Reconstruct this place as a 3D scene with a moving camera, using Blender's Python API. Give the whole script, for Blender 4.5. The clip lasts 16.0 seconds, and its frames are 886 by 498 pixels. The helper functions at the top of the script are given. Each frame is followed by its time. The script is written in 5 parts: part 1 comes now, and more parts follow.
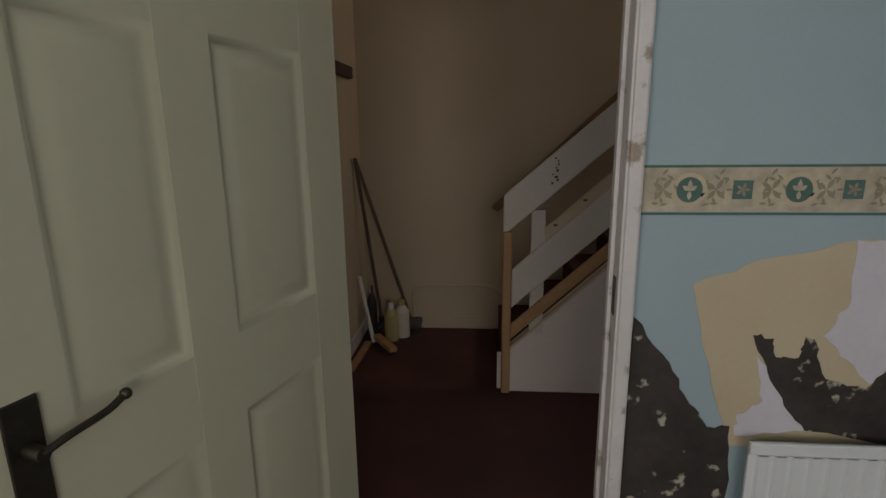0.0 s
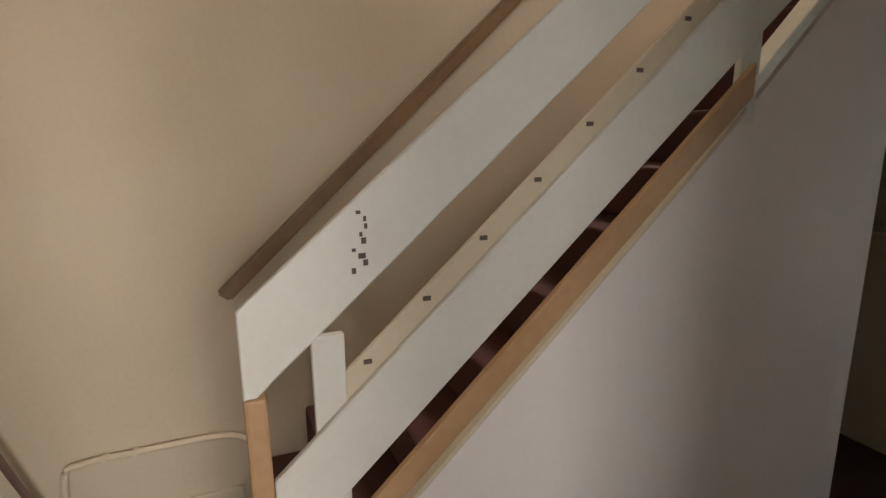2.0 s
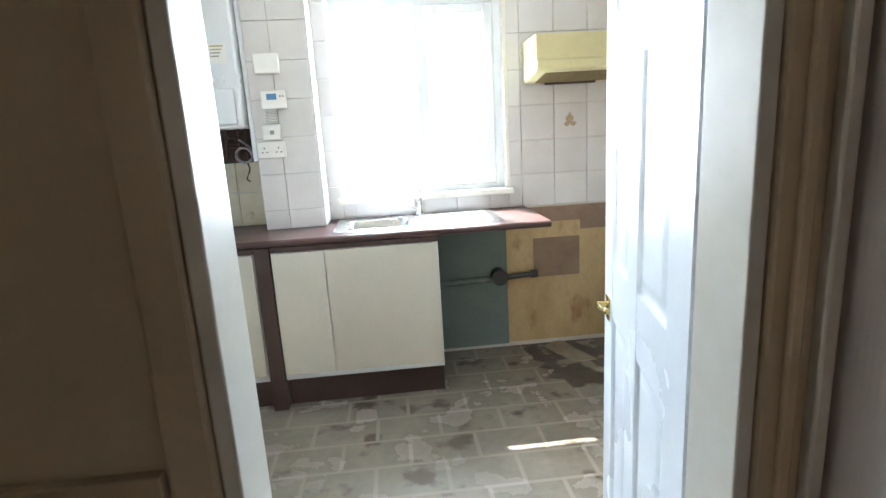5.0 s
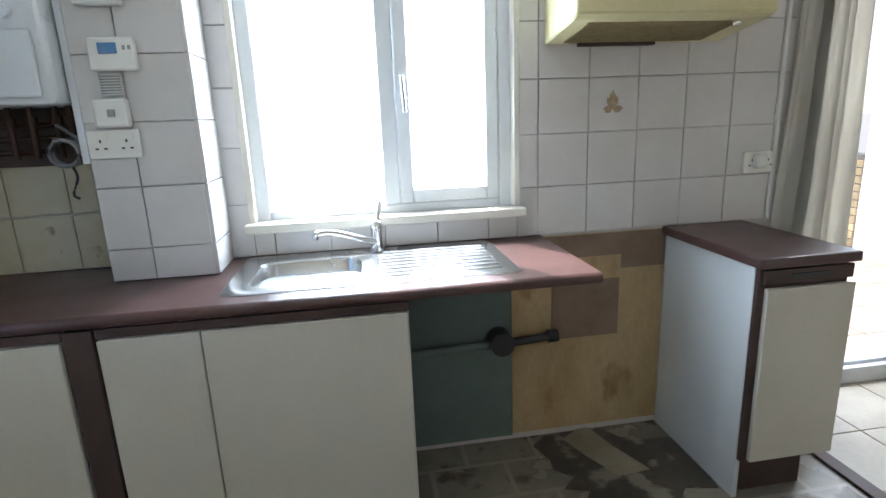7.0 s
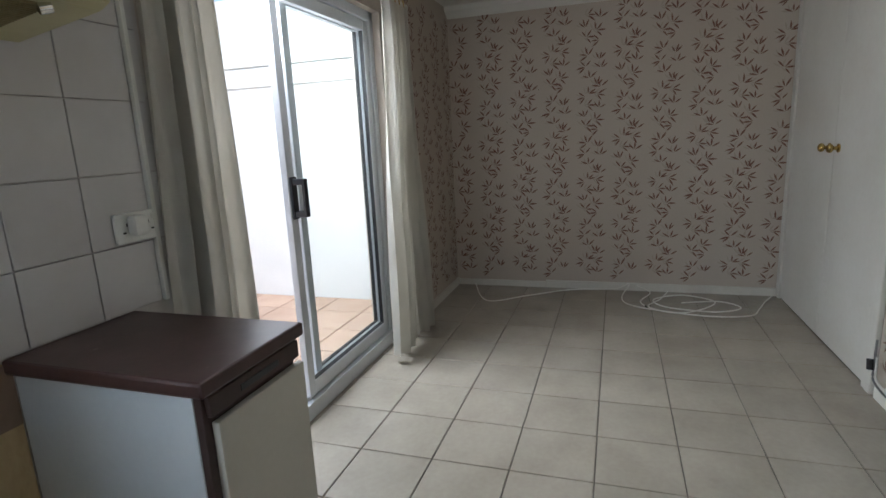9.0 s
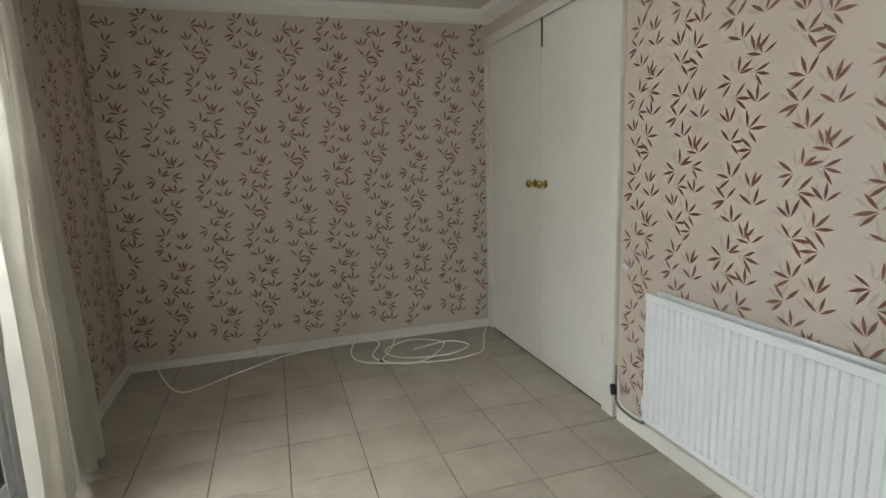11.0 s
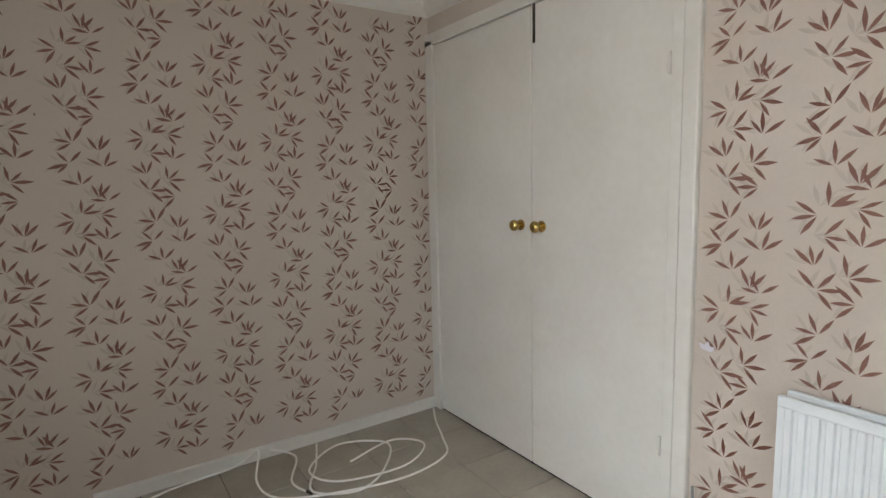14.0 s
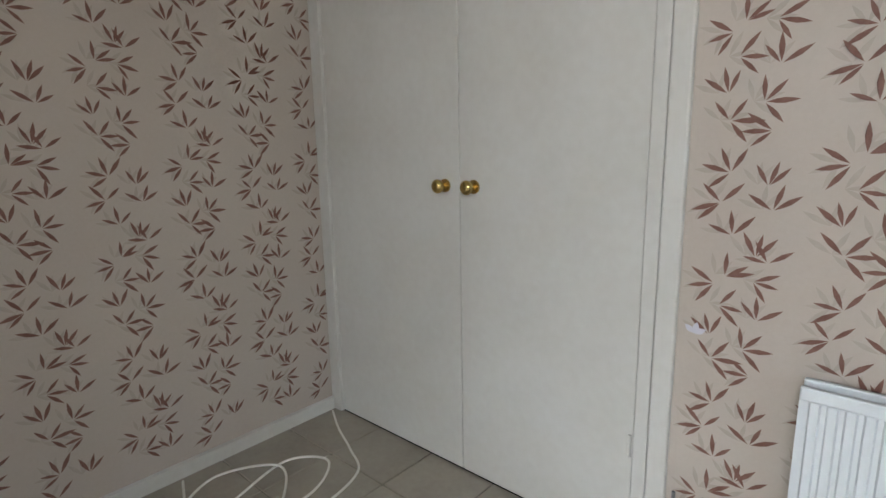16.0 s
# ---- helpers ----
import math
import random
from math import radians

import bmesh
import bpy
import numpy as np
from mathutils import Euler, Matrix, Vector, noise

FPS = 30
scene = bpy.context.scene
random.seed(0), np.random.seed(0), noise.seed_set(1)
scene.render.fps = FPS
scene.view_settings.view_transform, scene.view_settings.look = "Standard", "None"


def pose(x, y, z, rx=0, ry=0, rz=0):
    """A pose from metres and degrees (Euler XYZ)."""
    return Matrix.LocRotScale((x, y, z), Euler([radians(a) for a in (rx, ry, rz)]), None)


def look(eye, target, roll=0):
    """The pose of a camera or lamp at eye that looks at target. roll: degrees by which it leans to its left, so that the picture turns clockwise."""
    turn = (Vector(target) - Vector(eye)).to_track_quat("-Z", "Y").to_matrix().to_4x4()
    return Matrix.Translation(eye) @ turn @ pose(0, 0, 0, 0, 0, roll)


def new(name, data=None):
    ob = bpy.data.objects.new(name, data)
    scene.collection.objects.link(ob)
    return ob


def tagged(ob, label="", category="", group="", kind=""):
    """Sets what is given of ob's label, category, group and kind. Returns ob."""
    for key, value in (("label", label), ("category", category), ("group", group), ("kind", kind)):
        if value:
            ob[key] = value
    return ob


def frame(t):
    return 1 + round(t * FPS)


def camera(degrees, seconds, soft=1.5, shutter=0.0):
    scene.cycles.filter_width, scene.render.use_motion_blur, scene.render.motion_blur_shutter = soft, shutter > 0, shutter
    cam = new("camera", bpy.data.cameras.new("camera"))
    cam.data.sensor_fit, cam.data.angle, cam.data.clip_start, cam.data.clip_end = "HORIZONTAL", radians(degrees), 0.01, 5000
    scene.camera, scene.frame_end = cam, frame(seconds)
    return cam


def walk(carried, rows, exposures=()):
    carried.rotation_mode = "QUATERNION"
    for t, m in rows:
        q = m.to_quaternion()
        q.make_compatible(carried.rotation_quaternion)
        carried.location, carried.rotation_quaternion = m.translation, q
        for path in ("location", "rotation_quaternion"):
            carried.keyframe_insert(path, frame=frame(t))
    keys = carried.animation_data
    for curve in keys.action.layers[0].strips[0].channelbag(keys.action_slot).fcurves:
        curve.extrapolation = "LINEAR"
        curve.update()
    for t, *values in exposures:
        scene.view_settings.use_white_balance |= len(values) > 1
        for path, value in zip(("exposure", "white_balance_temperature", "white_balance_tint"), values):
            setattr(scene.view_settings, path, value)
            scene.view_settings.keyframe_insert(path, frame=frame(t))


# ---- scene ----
cam = camera(79.6, 16.0)
PATH = [
    (0, (1.762, -2.605, 1.375), (-0.178, -2.767, 0.918), -0.7),
    (0.5, (1.341, -2.7, 1.373), (-0.602, -2.762, 0.904), -0.7),
    (1, (0.958, -2.698, 1.35), (-0.984, -2.524, 0.901), -0.7),
    (1.5, (0.565, -2.647, 1.371), (-1.359, -2.293, 0.953), -0.7),
    (2, (0.223, -2.519, 1.36), (-1.587, -1.78, 0.941), -0.6),
    (2.5, (-0.027, -2.277, 1.378), (-1.453, -0.947, 0.934), -2.7),
    (3, (-0.191, -1.952, 1.348), (-1.118, -0.231, 0.924), -3.5),
    (3.5, (-0.276, -1.549, 1.379), (-0.63, 0.379, 0.982), -4.0),
    (4, (-0.28, -1.165, 1.378), (-0.205, 0.786, 0.945), -3.9),
    (4.2, (-0.251, -1.01, 1.374), (-0.074, 0.94, 0.964), -3.8),
    (6.3, (-0.096, 0.348, 1.396), (0.045, 2.285, 0.918), -2.5),
    (6.5, (-0.096, 0.454, 1.385), (0.053, 2.393, 0.916), -2.5),
    (7, (-0.051, 0.751, 1.372), (0.244, 2.672, 0.896), -2.3),
    (7.5, (0.047, 1.017, 1.373), (0.611, 2.885, 0.933), -2.2),
    (8, (0.153, 1.232, 1.333), (1.246, 2.860, 0.940), -2.6),
    (8.5, (0.251, 1.358, 1.335), (1.843, 2.500, 0.931), -2.8),
    (9, (0.406, 1.409, 1.360), (2.265, 2.021, 0.947), -2.8),
    (9.5, (0.578, 1.518, 1.384), (2.529, 1.691, 0.978), -1.0),
    (10, (0.756, 1.643, 1.363), (2.715, 1.500, 0.987), -1.8),
    (10.2, (0.814, 1.684, 1.343), (2.765, 1.439, 0.977), -1.9),
    (12.3, (1.835, 1.811, 1.393), (3.612, 0.942, 1.101), -1.7),
    (12.5, (1.922, 1.77, 1.393), (3.698, 0.894, 1.112), -1.8),
    (13, (2.119, 1.718, 1.419), (3.863, 0.767, 1.185), -1.7),
    (13.5, (2.234, 1.75, 1.414), (3.948, 0.75, 1.167), -1.4),
    (14, (2.344, 1.894, 1.397), (3.995, 0.792, 1.147), -1.4),
    (14.5, (2.416, 1.968, 1.364), (3.973, 0.756, 1.036), -1.5),
    (15, (2.515, 1.937, 1.344), (4.015, 0.684, 0.918), -1.9),
    (15.5, (2.736, 1.818, 1.356), (4.197, 0.522, 0.925), -1.7),
    (16, (2.89, 1.709, 1.341), (4.198, 0.246, 0.954), -1.1),
]
EXPOSURES = [(0, 0.07, 6700, 12), (0.5, 0.62, 6700, 12), (1.0, 1.32, 6600, 10), (1.5, 2.07, 6500, 10), (2.0, 2.57, 6500, 10), (2.5, 3.27, 6500, 10), (3.0, 3.47, 6400, 10),
             (3.5, 3.32, 6300, 10), (4.2, 3.12, 6200, 10), (6.3, 1.92, 6000, 10), (7.5, 1.55, 5850, 10), (8.5, 1.12, 5900, 10), (9.0, 0.77, 6000, 11), (9.5, 0.62, 5850, 11),
             (10.2, 0.80, 6300, 6), (12.3, 1.58, 6700, 14), (14.5, 1.45, 6300, 13), (16, 1.36, 6100, 12)]
walk(cam, [(t, look(e, g, r)) for t, e, g, r in PATH], EXPOSURES)

# ---- sky, sun, window light and added fill ----
world = bpy.data.worlds.new("sky")
scene.world = world
world.use_nodes = True
wn = world.node_tree.nodes
sky_tex = wn.new("ShaderNodeTexSky")
sky_tex.sky_type, sky_tex.sun_disc = "NISHITA", False
sky_tex.sun_elevation, sky_tex.sun_rotation = radians(56), radians(-28.7)
world.node_tree.links.new(sky_tex.outputs[0], wn["Background"].inputs[0])
wn["Background"].inputs[1].default_value = 0.15


def lamp(name, kind, m, energy, color=(1, 1, 1), size=(1, 1)):
    data = bpy.data.lights.new(name, kind)
    data.energy, data.color = energy, color
    if kind == "AREA":
        data.shape, data.size, data.size_y = "RECTANGLE", size[0], size[1]
    else:
        data.angle = radians(0.5)
    ob = new(name, data)
    ob.matrix_world = m
    return ob


sun_from = Vector((-0.48 * math.cos(radians(56)), 0.877 * math.cos(radians(56)), math.sin(radians(56))))
lamp("sun", "SUN", look(sun_from * 30, (0, 0, 0)), 5.0, (1.0, 0.95, 0.88))
lamp("window_daylight", "AREA", look((0.06, 2.93, 1.56), (0.06, 0, 1.16)), 20, (0.82, 0.92, 1.0), (0.98, 1.14))
lamp("patio_door_daylight", "AREA", look((2.72, 3.10, 1.93), (4.5, 1.1, 0.85)), 10, (0.95, 0.97, 1.0), (1.6, 0.3))
# hidden overhead panel, added to brighten the yard
lamp("patio_overhead_fill", "AREA", look((2.85, 3.75, 2.66), (2.95, 2.9, 0.1)), 42, (0.93, 0.96, 1.0), (1.9, 1.0))
lamp("landing_daylight", "AREA", look((-1.25, 0.9, 4.2), (-1.2, -2.6, 1.0)), 16, (1.0, 0.94, 0.88), (0.8, 0.9))
# two lamps added inside the closed room to brighten door and stair wall
lamp("living_room_side_fill", "AREA", look((4.3, -2.1, 1.6), (0.5, -2.3, 1.1)), 28.8, (0.98, 0.97, 0.97), (1.6, 1.2))
lamp("living_room_fill", "AREA", look((2.9, -4.3, 1.5), (0.3, -1.9, 1.1)), 30, (0.98, 0.97, 0.97), (2.0, 1.3))


# ---- materials ----
def mat(name, a, b=None, rough=0.6, scale=6.0, detail=40.0, bump=0.08, metal=0.0, stretch=(1, 1, 1), spots=None, spot_at=0.62, spot_scale=3.0, per_piece=0.0, spec=0.5):
    """Two colours mixed by coarse and fine noise, an optional third for stains, and fine relief."""
    m = bpy.data.materials.new(name)
    m.use_nodes = True
    t = m.node_tree
    n, l = t.nodes, t.links
    p = n["Principled BSDF"]
    b = b or [c * 0.82 for c in a]
    co = n.new("ShaderNodeTexCoord")
    mp = n.new("ShaderNodeMapping")
    mp.inputs["Scale"].default_value = stretch
    geo = n.new("ShaderNodeNewGeometry")
    l.new(geo.outputs["Position"], mp.inputs[0])
    big, fine = n.new("ShaderNodeTexNoise"), n.new("ShaderNodeTexNoise")
    big.inputs["Scale"].default_value, big.inputs["Detail"].default_value = scale, 5
    fine.inputs["Scale"].default_value, fine.inputs["Detail"].default_value = detail, 4
    for tex in (big, fine):
        l.new(mp.outputs[0], tex.inputs["Vector"])
    add = n.new("ShaderNodeMath")
    add.operation = "MULTIPLY_ADD"
    add.inputs[1].default_value = 0.4
    l.new(fine.outputs[0], add.inputs[0])
    l.new(big.outputs[0], add.inputs[2])
    ramp = n.new("ShaderNodeMapRange")
    ramp.inputs[1].default_value, ramp.inputs[2].default_value = 0.45, 0.95
    l.new(add.outputs[0], ramp.inputs[0])
    mix = n.new("ShaderNodeMix")
    mix.data_type = "RGBA"
    mix.inputs[6].default_value, mix.inputs[7].default_value = (*a, 1), (*b, 1)
    l.new(ramp.outputs[0], mix.inputs[0])
    out = mix.outputs[2]
    if spots:
        sp = n.new("ShaderNodeTexNoise")
        sp.inputs["Scale"].default_value, sp.inputs["Detail"].default_value = spot_scale, 8
        l.new(mp.outputs[0], sp.inputs["Vector"])
        cut = n.new("ShaderNodeMapRange")
        cut.inputs[1].default_value, cut.inputs[2].default_value = spot_at, spot_at + 0.07
        l.new(sp.outputs[0], cut.inputs[0])
        mx = n.new("ShaderNodeMix")
        mx.data_type = "RGBA"
        mx.inputs[7].default_value = (*spots, 1)
        l.new(cut.outputs[0], mx.inputs[0])
        l.new(out, mx.inputs[6])
        out = mx.outputs[2]
    if per_piece:
        info = n.new("ShaderNodeObjectInfo")
        hue = n.new("ShaderNodeHueSaturation")
        rng = n.new("ShaderNodeMapRange")
        rng.inputs[3].default_value, rng.inputs[4].default_value = 1 - per_piece, 1 + per_piece
        l.new(info.outputs["Random"], rng.inputs[0])
        l.new(rng.outputs[0], hue.inputs["Value"])
        l.new(out, hue.inputs["Color"])
        out = hue.outputs[0]
    l.new(out, p.inputs["Base Color"])
    rr = n.new("ShaderNodeMapRange")
    rr.inputs[3].default_value, rr.inputs[4].default_value = max(0.03, rough - 0.08), min(1, rough + 0.1)
    l.new(big.outputs[0], rr.inputs[0])
    l.new(rr.outputs[0], p.inputs["Roughness"])
    p.inputs["Metallic"].default_value = metal
    p.inputs["Specular IOR Level"].default_value = spec
    if bump:
        bp = n.new("ShaderNodeBump")
        bp.inputs["Strength"].default_value, bp.inputs["Distance"].default_value = bump, 0.01
        l.new(add.outputs[0], bp.inputs["Height"])
        l.new(bp.outputs[0], p.inputs["Normal"])
    return m


M_CREAM = mat("cream_wall_paint", (0.56, 0.46, 0.33), (0.48, 0.385, 0.265), 0.75, 1.3, 60, 0.05)
M_LILAC = mat("faded_pinkish_plaster_paint", (0.71, 0.63, 0.58), (0.64, 0.56, 0.51), 0.75, 1.2, 50, 0.05)
M_WHITE_WALL = mat("white_ceiling_paint", (0.75, 0.73, 0.68), (0.70, 0.68, 0.62), 0.85, 2, 80, 0.05)
M_GLOSS = mat("white_gloss_woodwork", (0.68, 0.66, 0.60), (0.60, 0.57, 0.50), 0.35, 2, 30, 0.03)
M_SCUFF = mat("scuffed_white_woodwork", (0.62, 0.59, 0.56), (0.53, 0.50, 0.48), 0.45, 4, 60, 0.12, spots=(0.27, 0.22, 0.17), spot_at=0.61, spot_scale=13)
M_DOOR = mat("cream_door_paint", (0.60, 0.58, 0.42), (0.55, 0.53, 0.38), 0.42, 2, 50, 0.02)
M_DOORW = mat("white_door_paint", (0.66, 0.70, 0.74), (0.6, 0.64, 0.68), 0.25, 2, 50, 0.02)
M_BLUE = mat("pale_blue_emulsion", (0.32, 0.41, 0.435), (0.285, 0.37, 0.395), 0.8, 2, 120, 0.05)
M_TORN = mat("bare_buff_lining_paper", (0.52, 0.44, 0.30), (0.46, 0.38, 0.25), 0.85, 4, 60, 0.06)
M_PLASTERW = mat("bare_white_plaster", (0.62, 0.60, 0.64), (0.52, 0.50, 0.54), 0.85, 5, 50, 0.1)
M_DAMP = mat("dark_damp_brickwork", (0.018, 0.014, 0.012), (0.05, 0.04, 0.035), 0.8, 9, 40, 0.5, spots=(0.40, 0.36, 0.28), spot_at=0.62, spot_scale=22)
M_BORDER = mat("cream_border_paper", (0.55, 0.48, 0.35), (0.34, 0.30, 0.22), 0.8, 22, 60, 0.05)
M_SCROLL = mat("grey_brown_scroll_print", (0.30, 0.26, 0.18), (0.22, 0.19, 0.13), 0.8, 20, 60, 0.02)
M_GREEN = mat("dark_green_border_print", (0.06, 0.12, 0.10), (0.09, 0.16, 0.13), 0.8, 20, 60, 0.02)
M_CARPET = mat("dark_red_carpet", (0.085, 0.026, 0.022), (0.05, 0.017, 0.014), 0.95, 2.5, 400, 0.5)
M_PAPER = mat("beige_wallpaper", (0.53, 0.46, 0.385), (0.485, 0.415, 0.34), 0.7, 1.2, 90, 0.04)
M_LEAF = mat("russet_leaf_print", (0.15, 0.06, 0.037), (0.23, 0.115, 0.078), 0.6, 30, 200, 0.02)
M_LEAFG = mat("soft_grey_leaf_print", (0.41, 0.35, 0.285), (0.47, 0.40, 0.33), 0.7, 20, 90, 0.02)
M_TEXP = mat("embossed_white_wallpaper", (0.50, 0.45, 0.41), (0.45, 0.40, 0.36), 0.6, 2, 45, 0.45)
M_TILEF = mat("beige_ceramic_floor_tile", (0.385, 0.345, 0.28), (0.29, 0.255, 0.20), 0.38, 4, 40, 0.03, per_piece=0.05)
M_GROUT = mat("grey_brown_grout", (0.17, 0.15, 0.125), (0.12, 0.105, 0.09), 0.9, 8, 90, 0.2)
M_TILEW = mat("pale_glazed_wall_tile", (0.60, 0.58, 0.57), (0.55, 0.53, 0.515), 0.2, 5, 25, 0.02, per_piece=0.03)
M_TILEOLD = mat("stained_glazed_wall_tile", (0.52, 0.49, 0.38), (0.42, 0.36, 0.22), 0.3, 5, 25, 0.03, spots=(0.2, 0.13, 0.06), spot_at=0.66, spot_scale=9)
M_WGROUT = mat("greyish_wall_grout", (0.56, 0.53, 0.50), (0.47, 0.44, 0.41), 0.9, 8, 90, 0.1)
M_ORANGE = mat("bare_ochre_plaster", (0.50, 0.38, 0.21), (0.36, 0.25, 0.12), 0.85, 3.5, 45, 0.25, stretch=(1.6, 1, 0.8), spots=(0.29, 0.17, 0.085), spot_at=0.58, spot_scale=3.0)
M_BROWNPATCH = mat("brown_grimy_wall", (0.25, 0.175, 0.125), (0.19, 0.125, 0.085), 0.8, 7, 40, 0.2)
M_TEAL = mat("faded_green_painted_plaster", (0.15, 0.19, 0.175), (0.11, 0.145, 0.13), 0.8, 4, 40, 0.1)
M_WORKTOP = mat("dark_brown_laminate", (0.085, 0.042, 0.037), (0.05, 0.026, 0.023), 0.33, 5, 70, 0.04, spots=(0.14, 0.10, 0.09), spot_at=0.70, spot_scale=30)
M_PLINTH = mat("dark_brown_chipboard_trim", (0.06, 0.032, 0.026), (0.04, 0.022, 0.018), 0.55, 6, 50, 0.1)
M_CAB = mat("off_white_laminate_door", (0.53, 0.50, 0.43), (0.48, 0.45, 0.375), 0.4, 3, 60, 0.02)
M_CABSIDE = mat("white_melamine_side", (0.60, 0.62, 0.63), (0.55, 0.57, 0.58), 0.4, 3, 60, 0.02)
M_STEEL = mat("stainless_steel", (0.62, 0.63, 0.64), (0.54, 0.55, 0.56), 0.24, 6, 120, 0.02, metal=1.0)
M_CHROME = mat("chrome", (0.75, 0.75, 0.76), (0.7, 0.7, 0.7), 0.1, 6, 60, 0, metal=1.0)
M_BRASS = mat("polished_brass", (0.62, 0.46, 0.17), (0.5, 0.36, 0.12), 0.2, 10, 60, 0, metal=1.0)
M_IRON = mat("dark_bronze_metal", (0.05, 0.045, 0.035), (0.08, 0.07, 0.05), 0.45, 20, 80, 0.05, metal=0.8)
M_UPVC = mat("white_upvc", (0.72, 0.75, 0.78), (0.68, 0.71, 0.74), 0.3, 2, 60, 0.01)
M_ALU = mat("white_coated_aluminium", (0.62, 0.64, 0.65), (0.55, 0.57, 0.58), 0.35, 3, 50, 0.02)
M_SEAL = mat("black_rubber_seal", (0.012, 0.012, 0.012), (0.02, 0.02, 0.02), 0.6, 10, 60, 0.02)
M_BLACK = mat("black_plastic", (0.02, 0.02, 0.022), (0.03, 0.03, 0.03), 0.4, 10, 60, 0.02)
M_PLASTIC = mat("white_plastic", (0.72, 0.71, 0.67), (0.68, 0.67, 0.62), 0.35, 6, 60, 0.01)
M_BOILER = mat("white_enamelled_casing", (0.66, 0.68, 0.70), (0.62, 0.64, 0.66), 0.3, 3, 60, 0.01)
M_HOOD = mat("yellowed_cream_enamel", (0.62, 0.57, 0.34), (0.54, 0.48, 0.26), 0.4, 4, 40, 0.04, spots=(0.35, 0.24, 0.09), spot_at=0.70, spot_scale=8)
M_FILTER = mat("greasy_metal_mesh", (0.32, 0.26, 0.13), (0.22, 0.17, 0.08), 0.5, 40, 200, 0.3)
M_CURTAIN = mat("off_white_cotton", (0.70, 0.67, 0.60), (0.62, 0.59, 0.52), 0.9, 5, 300, 0.1)
M_WOOD = mat("bare_pine", (0.42, 0.25, 0.12), (0.33, 0.18, 0.08), 0.6, 5, 40, 0.1, stretch=(6, 1, 1))
M_RAIL = mat("varnished_oak_rail", (0.24, 0.14, 0.065), (0.16, 0.09, 0.04), 0.4, 6, 40, 0.05, stretch=(6, 1, 1))
M_BOARD = mat("dingy_white_board_paint", (0.60, 0.56, 0.49), (0.53, 0.48, 0.40), 0.5, 3, 50, 0.06)
M_FLAKE_HOLE = mat("dark_flake_and_hole", (0.06, 0.04, 0.03), (0.1, 0.07, 0.05), 0.8, 20, 60, 0.1)
M_RAD = mat("white_radiator_enamel", (0.68, 0.70, 0.69), (0.63, 0.65, 0.64), 0.35, 3, 60, 0.01)
M_COPPER = mat("tarnished_copper", (0.08, 0.045, 0.03), (0.05, 0.03, 0.022), 0.5, 12, 60, 0.05, metal=0.6)
M_FLEX = mat("braided_steel_hose", (0.3, 0.3, 0.3), (0.2, 0.2, 0.2), 0.4, 60, 200, 0.2, metal=0.7)
M_CABLE = mat("white_cable_sheath", (0.80, 0.78, 0.72), (0.75, 0.73, 0.66), 0.45, 8, 60, 0.01)
M_BLUELABEL = mat("blue_sticker", (0.03, 0.16, 0.42), (0.04, 0.18, 0.45), 0.5, 8, 60, 0)
M_SCREEN = mat("blue_grey_display", (0.10, 0.22, 0.42), (0.12, 0.25, 0.45), 0.2, 8, 60, 0)
M_GREY = mat("grey_print", (0.25, 0.25, 0.25), (0.3, 0.3, 0.3), 0.5, 8, 60, 0)
M_MOP = mat("grey_mop_strings", (0.10, 0.095, 0.09), (0.06, 0.055, 0.05), 0.95, 30, 200, 0.5)
M_YELLOW = mat("dull_yellow_plastic", (0.42, 0.36, 0.16), (0.36, 0.30, 0.12), 0.5, 8, 60, 0.02)
M_BROOM = mat("worn_brown_handle", (0.15, 0.09, 0.07), (0.10, 0.06, 0.045), 0.4, 8, 60, 0.02)
M_TERRA = mat("pale_terracotta_paving", (0.50, 0.35, 0.26), (0.43, 0.29, 0.21), 0.7, 4, 40, 0.1, per_piece=0.08)
M_RENDER = mat("white_rendered_outer_wall", (0.78, 0.78, 0.76), (0.72, 0.72, 0.70), 0.85, 3, 60, 0.15)
M_YBRICK = mat("buff_garden_brick", (0.40, 0.31, 0.18), (0.33, 0.25, 0.14), 0.85, 8, 50, 0.2, per_piece=0.12)
M_SHIP = mat("brown_ship_print", (0.24, 0.16, 0.08), (0.40, 0.32, 0.20), 0.4, 60, 150, 0)

# flagstone-patterned sheet floor with dirt, one material
M_FLAG = mat("worn_flagstone_vinyl", (0.25, 0.225, 0.18), (0.16, 0.14, 0.11), 0.25, 4, 26, 0.3, spots=(0.095, 0.08, 0.06), spot_at=0.57, spot_scale=4.5)
ft = M_FLAG.node_tree
brick = ft.nodes.new("ShaderNodeTexBrick")
brick.inputs["Scale"].default_value = 1.0
brick.inputs["Mortar Size"].default_value = 0.013
brick.inputs["Mortar Smooth"].default_value = 0.6
brick.inputs["Brick Width"].default_value, brick.inputs["Row Height"].default_value = 0.30, 0.20
fgeo = ft.nodes.new("ShaderNodeNewGeometry")
ft.links.new(fgeo.outputs["Position"], brick.inputs["Vector"])
fmix = ft.nodes.new("ShaderNodeMix")
fmix.data_type = "RGBA"
fmix.inputs[7].default_value = (0.27, 0.245, 0.20, 1)
fp = ft.nodes["Principled BSDF"]
old = fp.inputs["Base Color"].links[0].from_socket
ft.links.new(brick.outputs["Fac"], fmix.inputs[0])
ft.links.new(old, fmix.inputs[6])
ft.links.new(fmix.outputs[2], fp.inputs["Base Color"])

